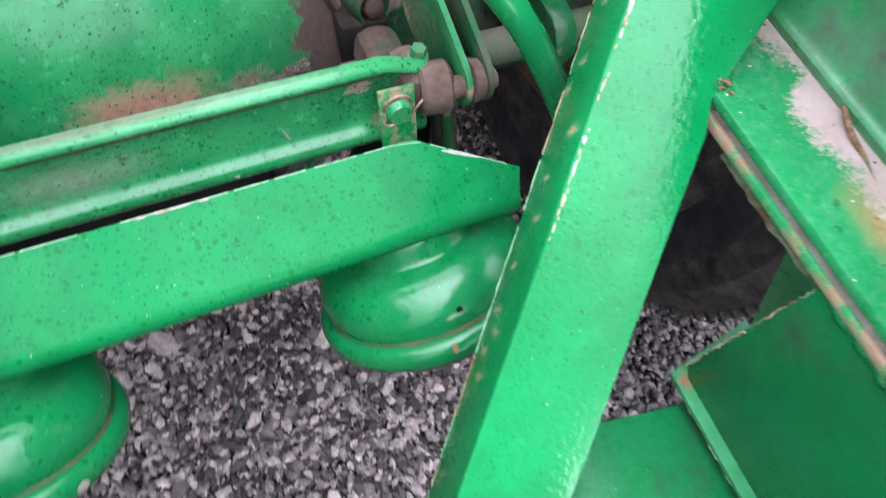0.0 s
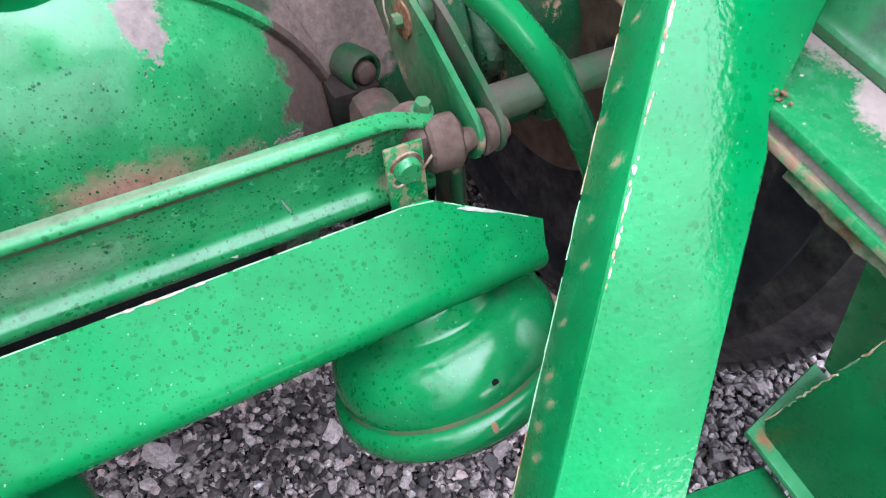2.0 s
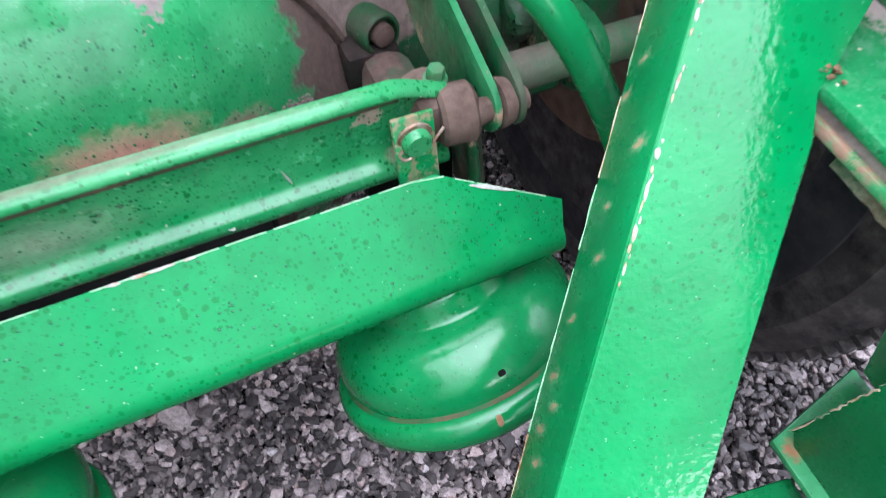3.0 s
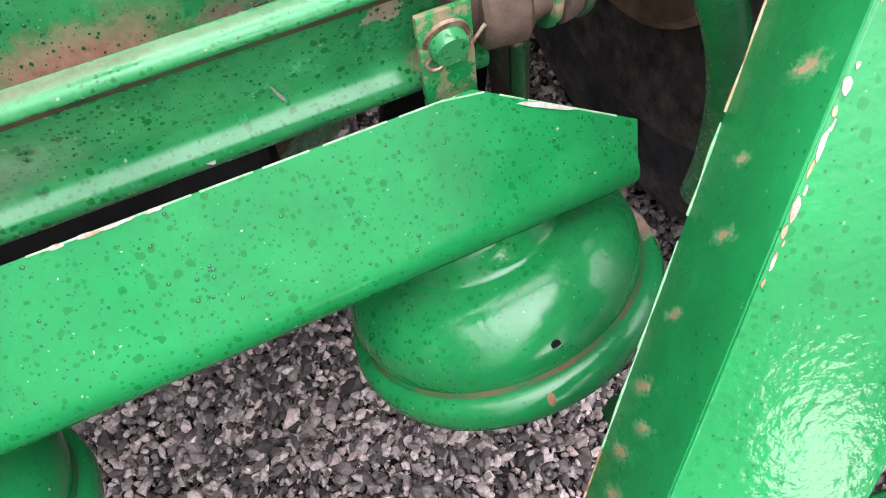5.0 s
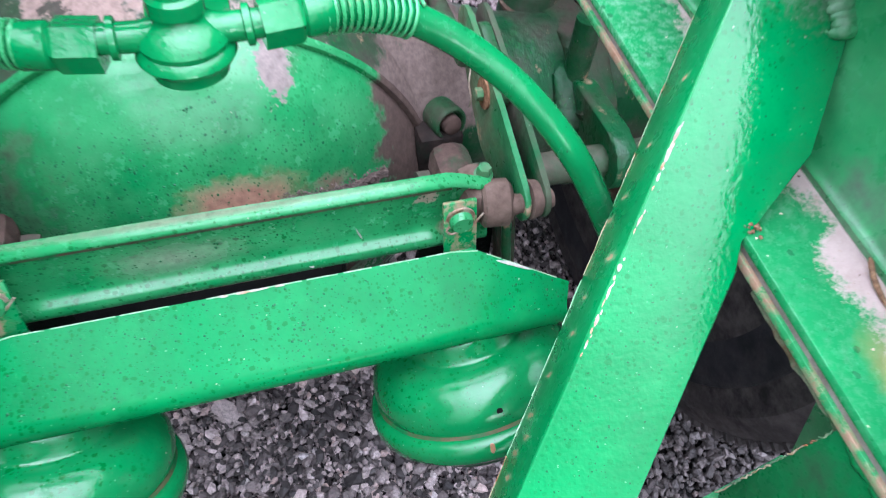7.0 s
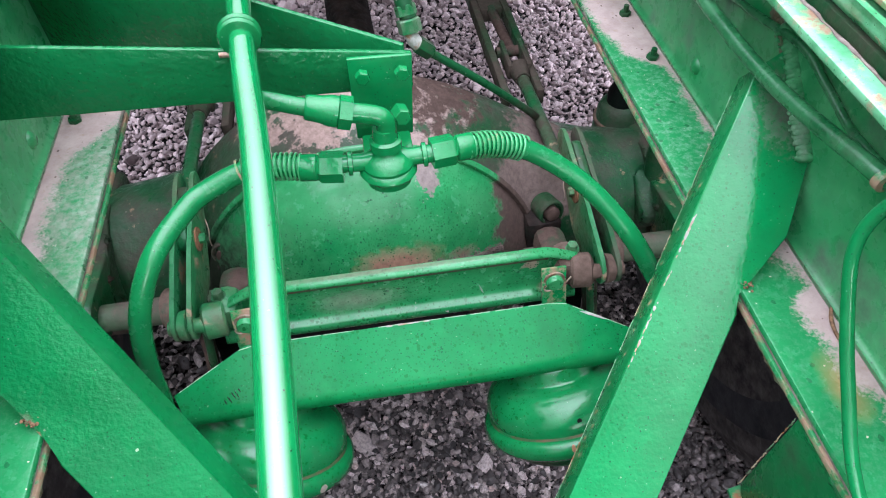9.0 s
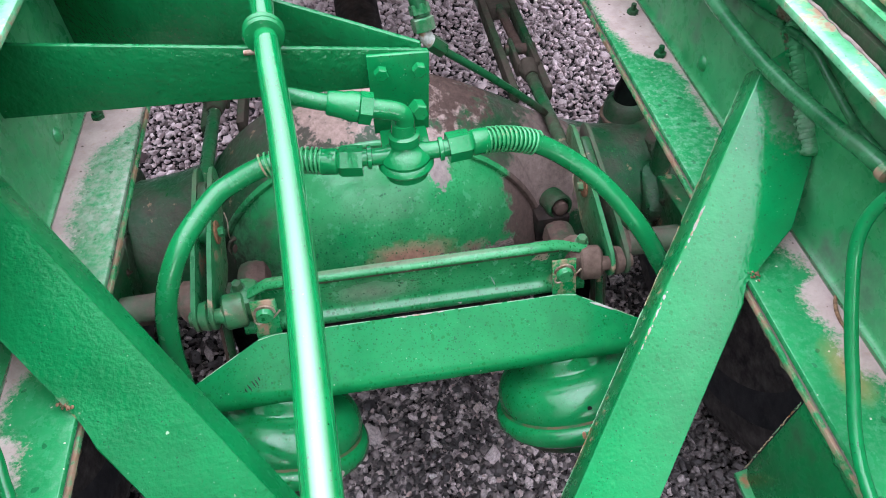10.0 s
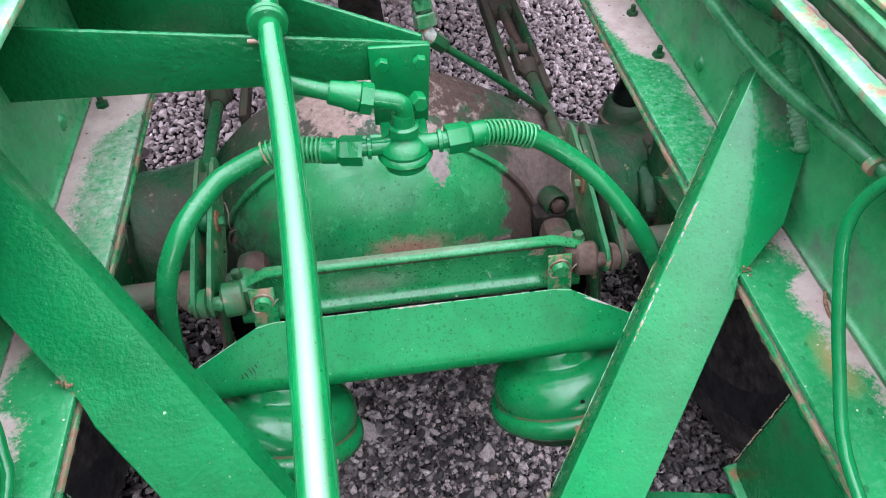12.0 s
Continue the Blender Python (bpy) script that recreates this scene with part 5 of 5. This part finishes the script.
ch = bmesh.new()
blob_chip((0.107, 0.4955, 0.702), (0, -1, 0), (-0.35, 0, 1), 0.022, 0.002, 72, ch)
part("scratch", ch, M_CHIP, beam, "thin pale scratch")


rb = part("rain_film", beads(220, lambda u, v: Vector((-0.19 + 0.38 * u, 0.4984, 0.700 + 0.042 * v)), (0, -1, 0.04), 32), M_BEAD, beam, "clear rain beads", 60)
rb["kind"] = "stuff"


# ---------------------------------------------------------------- brake levers and linkage
def brake_lever(s):
    lv = thing("brake_lever", (s * 0.277, 0.58, 0.70), "pair of worn green lever plates on a brown cross shaft", "lever", "brake levers")
    shape = [(0.488, 0.726, 0.0225), (0.575, 0.731, 0.043), (0.685, 0.775, 0.022)]
    for x in (0.2615, 0.2825):
        part("lever_plate", hull_plate(shape, min(s * x, s * (x + 0.006)), max(s * x, s * (x + 0.006)), segs=24), M_LEVER if x < 0.27 or s < 0 else M_BROWNGREEN, lv)
    part("spacer", hull_plate([(0.60, 0.762, 0.018), (0.66, 0.778, 0.017)], min(s * 0.268, s * 0.282), max(s * 0.268, s * 0.282), bevel=0.004), M_DIRTY, lv)
    part("ball_pin", lathe([(0, -0.012), (0.006, -0.011), (0.0095, -0.007), (0.011, 0.0), (0.0095, 0.006), (0.0095, 0.04)], (s * 0.253, 0.479, 0.730), (s, 0, 0), 20), M_KNUCKLE if s > 0 else M_LEVER, lv, "domed pin head")
    part("roller", lathe([(0.012, 0), (0.02, 0.002), (0.0195, 0.006), (0.018, 0.012), (0.012, 0.0135)], (s * 0.2685, 0.484, 0.727), (s, 0, 0), 24), M_KNUCKLE if s > 0 else M_LEVER, lv)
    part("pivot_washer", lathe([(0.0165, 0), (0.0165, 0.0022), (0.009, 0.003)], (s * 0.2615, 0.604, 0.755), (-s, 0, 0), 26), M_RUST, lv, "rusty washer")
    part("pivot_bolt", hexa((s * 0.2590, 0.604, 0.755), (-s, 0, 0), 0.0060, 0.008), M_LEVER, lv, "green nut on a rusty washer")
    part("wire", sweep([(s * 0.246, 0.602, 0.741), (s * 0.244, 0.597, 0.758), (s * 0.242, 0.603, 0.772), (s * 0.244, 0.61, 0.785)], 0.0009, 6), M_STEEL, lv, "thin bent wire")
    return lv


brake_lever(1)
brake_lever(-1)


def chamber_bracket(s):
    cb_ = thing("chamber_bracket", (s * 0.27, 0.52, 0.42), "dull green curved bracket plate carrying the brake chamber", "bracket", "chamber brackets")
    side = [(s * 0.262, 0.50, 0.70), (s * 0.262, 0.56, 0.70), (s * 0.275, 0.545, 0.60), (s * 0.285, 0.52, 0.50), (s * 0.285, 0.44, 0.46), (s * 0.280, 0.44, 0.50), (s * 0.272, 0.475, 0.58)]
    part("side_plate", slab(side, (-s, 0, 0), 0.008, 0.001), M_BROWN, cb_, "grime-brown inner face")
    part("plate_edge", sweep([(s * 0.259, 0.499, 0.702), (s * 0.266, 0.480, 0.62), (s * 0.274, 0.462, 0.545), (s * 0.280, 0.438, 0.49)], 0.0055, 12), M_DIRTY, cb_, "dull green edge")
    # black wall and rod added to paint the recess's deep shade
    part("recess_shade_plate", slab([(s * 0.198, 0.546, 0.680), (s * 0.272, 0.546, 0.680), (s * 0.282, 0.530, 0.44), (s * 0.170, 0.530, 0.44)], (0, -1, 0), 0.008, 0.001), M_BLACK, cb_, "black wall standing in for the recess's shade")
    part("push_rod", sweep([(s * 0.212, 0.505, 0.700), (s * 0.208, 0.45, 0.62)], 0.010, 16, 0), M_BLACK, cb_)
    return cb_


chamber_bracket(1)
chamber_bracket(-1)

# added black tube that stands in for the shadow under the beam
tube = thing("shadow_tube", (-0.03, 0.55, 0.52), "black tube filling in the shadow behind the beam", "tube")
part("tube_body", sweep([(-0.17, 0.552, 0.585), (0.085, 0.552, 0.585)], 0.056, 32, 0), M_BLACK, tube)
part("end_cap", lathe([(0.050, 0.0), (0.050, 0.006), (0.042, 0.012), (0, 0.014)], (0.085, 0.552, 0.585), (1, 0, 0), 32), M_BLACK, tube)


def cross_shaft(s):
    cs = thing("cross_shaft", (s * 0.5, 0.60, 0.58), "grime-brown brake cross shaft running to the wheel", "shaft", "brake cross shafts")
    part("shaft", sweep([(s * 0.20, 0.605, 0.612), (s * 0.80, 0.605, 0.605)], 0.021, 24, 0), M_BROWNGREEN, cs)
    part("collar", lathe([(0.022, 0), (0.031, 0.003), (0.032, 0.05), (0.026, 0.056)], (s * 0.295, 0.605, 0.611), (s, 0, 0), 28), M_KNUCKLE, cs)
    part("bearing_bracket", hull_plate([(0.605, 0.612, 0.04), (0.70, 0.60, 0.045)], min(s * 0.44, s * 0.47), max(s * 0.44, s * 0.47), bevel=0.004), M_DIRTY, cs)
    return cs


cross_shaft(1)
cross_shaft(-1)


def pull_rod(s):
    x0, x1 = (0.258, 0.250) if s > 0 else (-0.288, -0.272)
    pr = thing("pull_rod", (x0, 0.9, 0.70), "dark grimy brake pull rod with forked clevis and slotted link", "rod", "brake pull rods")
    part("rod", sweep([(x0, 0.66, 0.752), (x0, 0.92, 0.735)], 0.0105, 16, 0), M_DIRTY, pr)
    part("clevis", sweep([(x0, 0.90, 0.737), (x0, 0.935, 0.735)], lambda u: 0.013 + 0.007 * u, 16, 0), M_GRIMY, pr)
    for d in (-0.0165, 0.0165):
        part("fork_arm", block((x0 + d - 0.005, 0.925, 0.720), (x0 + d + 0.005, 1.01, 0.751), 0.005), M_GRIMY, pr)
    part("fork_pin", sweep([(x0 - 0.028, 0.992, 0.735), (x0 + 0.028, 0.992, 0.735)], 0.010, 14, 0), M_BROWN, pr)
    for d in (-0.029, 0.029):
        part("link_bar", block((x1 + d - 0.007, 0.86, 0.712), (x1 + d + 0.007, 1.75, 0.742), 0.004), M_GRIMY, pr)
    part("link_bridge", block((x1 - 0.022, 1.13, 0.713), (x1 + 0.022, 1.75, 0.741), 0.004), M_GRIMY, pr)
    part("eye_rod", sweep([(x0, 0.99, 0.735), (x1, 1.14, 0.735)], 0.009, 14, 0), M_BROWN, pr)
    return pr


pull_rod(1)
pull_rod(-1)

shaft = thing("prop_shaft", (0.0, 1.4, 0.52), "dark grimy propeller shaft running to the axle nose", "shaft")
part("tube", sweep([(-0.02, 1.12, 0.60), (-0.05, 2.4, 0.66)], 0.05, 32, 0), M_SHAFT, shaft)
part("yoke", lathe([(0.075, 0), (0.078, 0.012), (0.078, 0.03), (0.055, 0.045), (0.05, 0.12)], (-0.02, 1.0, 0.595), (-0.02, 1, 0.04), 36), M_SHAFT, shaft, "grime-brown flange")
part("nose", lathe([(0.13, 0), (0.11, 0.05), (0.075, 0.11), (0.065, 0.16)], (-0.01, 0.88, 0.565), (-0.02, 1, 0.1), 36), M_SHAFT, shaft)


# ---------------------------------------------------------------- cross arm with its end plate
arm = thing("support_bracket", (-0.2, 0.58, 1.0), "green tapered steel bracket reaching in from the chassis rail", "bracket")
front = [(-0.412, 0.560, 1.094), (0.038, 0.560, 1.034), (0.038, 0.560, 0.992), (-0.412, 0.560, 1.006)]
part("front_plate", slab(front, (0, -1, 0), 0.006, 0.0012), M_ARM, arm, "green plate over pitted steel")
rear = [(-0.412, 0.800, 1.100), (0.030, 0.572, 1.036), (0.030, 0.572, 0.990), (-0.412, 0.800, 0.925)]
rn = Vector((-0.442, 0.228, 0)).cross(Vector((0, 0, 1))).normalized()
part("rear_plate", slab(rear, rn if rn.y < 0 else -rn, 0.006, 0.0012), M_ARM, arm)
ep = part("end_plate", slab([(-0.029, 0.5535, 1.038), (0.038, 0.5535, 1.036), (0.034, 0.5535, 0.935), (-0.029, 0.5535, 0.935)], (0, -1, 0), 0.006, 0.0015), M_GREEN, arm)
for x, z in ((-0.015, 1.022), (0.0255, 1.022)):
    part("bolt", hexa((x, 0.5475, z), (0, -1, 0), 0.0068, 0.008), M_GREEN, ep)


# ---------------------------------------------------------------- air line in front
pipe = thing("air_pipe", (-0.11, 0.4, 1.04), "glossy wet green air pipe strapped over the cross arm", "pipe")
part("tube", sweep([(-0.150, 0.90, 1.085), (-0.125, 0.559, 1.074), (-0.109, 0.398, 1.068), (-0.097, 0.239, 1.063), (-0.089, 0.085, 1.055), (-0.075, -0.20, 1.04)], 0.0125, 28), M_WETPIPE, pipe)
dirp = Vector((0.013, -0.161, -0.006)).normalized()
part("collar", lathe([(0.0145, 0), (0.0195, 0.001), (0.021, 0.004), (0.0195, 0.0075), (0.018, 0.008), (0.0195, 0.0085), (0.021, 0.012), (0.0195, 0.0155), (0.0145, 0.0165)], Vector((-0.1268, 0.566, 1.0745)), dirp, 28), M_GREEN, pipe, "ribbed green clip")
part("screw", sweep([(-0.150, 0.556, 1.056), (-0.132, 0.556, 1.056)], 0.0028, 10, 0), M_STEEL, pipe, "bare screw end")


# ---------------------------------------------------------------- quick-release valve and hoses
V = Vector((0.0, 0.490, 0.955))
valve = thing("air_valve", (0, 0.50, 0.92), "green-painted brass air valve bolted to the end plate", "valve")
body = [(0.0, -0.026), (0.021, -0.026), (0.0235, -0.0245), (0.024, -0.016), (0.0285, -0.0145), (0.0305, -0.011), (0.0295, -0.0075), (0.0265, -0.005), (0.0275, -0.001), (0.0250, 0.004), (0.0195, 0.009), (0.0150, 0.012), (0.0140, 0.015), (0.0165, 0.017), (0.0165, 0.026), (0.013, 0.028), (0.012, 0.040)]
part("body", lathe(body, V, (0, 0.10, 1), 40), M_GREEN, valve, "stepped round valve body", 40)
for s in (1, -1):
    part("side_port", lathe([(0.014, 0), (0.011, 0.02), (0.0095, 0.024), (0.0095, 0.036), (0.013, 0.037), (0.013, 0.041), (0.0095, 0.042), (0.0095, 0.05)], V + Vector((0, 0, 0.0)), (s, 0, 0.05), 24), M_GREEN, valve)
part("elbow", sweep([V + Vector((0.002, 0.003, 0.028)), V + Vector((0.002, 0.004, 0.046)), V + Vector((-0.002, 0.004, 0.053)), V + Vector((-0.012, 0.005, 0.057)), V + Vector((-0.034, 0.006, 0.062))], 0.0102, 20), M_GREEN, valve)
part("lock_nut", hexa(V + Vector((0.018, 0.028, 0.040)), (0.15, -1, 0.2), 0.008, 0.018), M_GREEN, valve)
part("bracket", block((-0.024, 0.500, 0.936), (0.030, 0.549, 0.944), 0.002), M_GREEN, valve)


def hose(s, pts, coil_a, coil_b):
    """A brake hose with its swivel nut, ferrule and bend-guard spring."""
    ho = thing("brake_hose", pts[0], "green-painted rubber brake hose arching from the air valve", "hose", "brake hoses")
    part("hose", sweep(pts, 0.0115, 20, 8), M_HOSE, ho)
    a, b = Vector(pts[0]), Vector(pts[1])
    d = (b - a).normalized()
    nut = part("swivel_nut", hexa(a, d, 0.0145, 0.026), M_GREEN, ho)
    part("ferrule", lathe([(0.0125, 0), (0.0145, 0.002), (0.0145, 0.018), (0.013, 0.020)], a + d * 0.026, d, 24), M_GREEN, ho)
    line = smooth_line(pts, 8)
    n0, n1 = int(coil_a * len(line)), int(coil_b * len(line))
    seg = line[n0:n1 + 1]
    helix = []
    turns, m = 13, 13 * 12
    for i in range(m + 1):
        u = i / m * (len(seg) - 1)
        j = min(int(u), len(seg) - 2)
        p = seg[j].lerp(seg[j + 1], u - j)
        t = (seg[j + 1] - seg[j]).normalized()
        e1 = t.cross(Vector((0, 1, 0.2))).normalized()
        e2 = t.cross(e1)
        an = 2 * math.pi * turns * i / m
        helix.append(p + (e1 * math.cos(an) + e2 * math.sin(an)) * 0.0138)
    part("guard_spring", sweep(helix, 0.0014, 6, 0), M_SPRING, ho, "coiled wire bend guard, paint worn off the coils")
    return ho


M_RUBBER = paint("dusty_green_paint_on_rubber", peel=0.2, orange_peel=0.3, rough=0.34, dull=0.5, faded=0.35, dirt=0.15)
M_HOSE = paint("green_paint_on_rubber", peel=0.1, orange_peel=0.2, rough=0.29, droplets=0.12, coarse=0.05, ripple=130, dull=0.80)
hose(1, [(0.046, 0.490, 0.957), (0.080, 0.494, 0.9575), (0.116, 0.500, 0.951), (0.154, 0.502, 0.935), (0.196, 0.488, 0.911), (0.231, 0.463, 0.886), (0.262, 0.434, 0.853), (0.291, 0.410, 0.806), (0.322, 0.392, 0.742), (0.347, 0.380, 0.665), (0.365, 0.375, 0.590)], 0.115, 0.29)
hose(-1, [(-0.046, 0.490, 0.953), (-0.080, 0.494, 0.954), (-0.112, 0.500, 0.955), (-0.150, 0.503, 0.951), (-0.190, 0.495, 0.938), (-0.212, 0.478, 0.932), (-0.246, 0.432, 0.914), (-0.272, 0.402, 0.864), (-0.284, 0.385, 0.801), (-0.290, 0.378, 0.735), (-0.30, 0.372, 0.66), (-0.32, 0.37, 0.58)], 0.115, 0.285)

feed = thing("feed_hose", (-0.1, 0.5, 1.0), "green feed hose with a swivel nut, running to the air valve", "hose")
part("hose", sweep([V + Vector((-0.03, 0.006, 0.061)), (-0.075, 0.499, 1.027), (-0.105, 0.506, 1.033), (-0.128, 0.512, 1.036)], 0.0088, 18), M_HOSE, feed)
part("swivel_nut", hexa((-0.030, 0.4955, 1.0155), (-0.96, 0.05, 0.26), 0.0145, 0.014), M_GREEN, feed)
part("ferrule", lathe([(0.0155, 0), (0.0155, 0.008), (0.0135, 0.016), (0.0125, 0.03), (0.0108, 0.032)], (-0.043, 0.496, 1.019), (-0.96, 0.08, 0.25), 24), M_GREEN, feed)

M_PIPEDULL = paint("dull_green_pipe_paint", peel=0.4, dirt=0.45, rough=0.4, dull=0.30, spec=0.2)
M_FITTING = paint("flaking_dirty_fitting_paint", peel=0.6, dirt=0.45, dirt_color=(0.22, 0.19, 0.165), rough=0.45, dull=0.6, worn=0.5, coarse=0.4, spec=0.3)
line_ = thing("brake_pipe", (0.1, 0.8, 0.9), "thin green brake pipe with a union nut", "pipe")
part("pipe", sweep([(0.068, 0.75, 0.919), (0.087, 0.752, 0.902), (0.150, 0.755, 0.852), (0.222, 0.765, 0.786), (0.262, 0.79, 0.735)], 0.0058, 14), M_PIPEDULL, line_)
part("union_nut", hexa((0.064, 0.75, 0.923), (0.72, 0.05, -0.62), 0.0105, 0.024), M_PIPEDULL, line_)
part("elbow", sweep([(0.066, 0.75, 0.921), (0.059, 0.752, 0.930), (0.056, 0.758, 0.942)], 0.0095, 14), M_CHIP, line_, "bare flaking elbow")
part("upper_nut", hexa((0.057, 0.756, 0.938), (-0.16, 0.35, 0.9), 0.0140, 0.018), M_FITTING, line_, "flaking dirty nut")
part("collar_nut", hexa((0.0535, 0.764, 0.958), (-0.16, 0.45, 0.85), 0.0125, 0.014), M_FITTING, line_)
part("upper_hose", sweep([(0.055, 0.762, 0.955), (0.048, 0.78, 0.985), (0.040, 0.84, 1.03), (0.03, 1.0, 1.06), (0.02, 1.3, 1.06)], 0.0118, 18), M_PIPEDULL, line_)


# ---------------------------------------------------------------- hoses along the rails
wh = thing("rail_hose", (0.39, 0.5, 1.0), "dull green air hose clipped along the rail web", "hose")
part("hose", sweep([(0.385, 1.3, 1.045), (0.374, 0.80, 1.040), (0.362, 0.570, 1.043), (0.361, 0.470, 1.044), (0.361, 0.400, 1.050), (0.360, 0.331, 1.062), (0.360, 0.282, 1.071), (0.37, 0.20, 1.070), (0.38, -0.3, 1.06)], 0.0077, 18), M_RUBBER, wh)
part("clip", lathe([(0.0076, -0.004), (0.0086, -0.0036), (0.0088, 0), (0.0086, 0.0036), (0.0076, 0.004)], (0.360, 0.270, 1.0715), (0.06, -1, 0.02), 22), M_EDGE, wh, "rusty band clip")
cb = thing("cable", (0.40, 0.5, 1.06), "thin ribbed dull green cable behind the air hose", "cable")
part("sheath", sweep([(0.402, 1.3, 1.05), (0.402, 0.70, 1.035), (0.400, 0.576, 1.042), (0.400, 0.462, 1.062), (0.400, 0.412, 1.054), (0.396, 0.357, 1.046), (0.38, 0.30, 1.06), (0.38, 0.0, 1.06)], 0.0042, 10), M_RUBBER, cb)


def loose_hose(s, pts):
    lh = thing("loose_hose", pts[-1], "glossy green air hose hanging beside the rail", "hose", "loose hoses")
    part("hose", sweep(pts, 0.0054, 18), M_GREEN, lh)
    return lh


loose_hose(1, [(0.415, 0.16, 1.118), (0.372, 0.205, 1.108), (0.348, 0.232, 1.094), (0.338, 0.240, 1.072), (0.331, 0.236, 1.045), (0.330, 0.219, 1.012), (0.330, 0.168, 0.948), (0.323, 0.091, 0.895), (0.318, -0.05, 0.89), (0.34, -0.3, 0.91)])
loose_hose(-1, [(-0.405, 0.27, 1.04), (-0.392, 0.255, 0.985), (-0.374, 0.235, 0.940), (-0.360, 0.203, 0.922), (-0.352, 0.160, 0.908), (-0.35, 0.0, 0.90), (-0.35, -0.3, 0.91)])
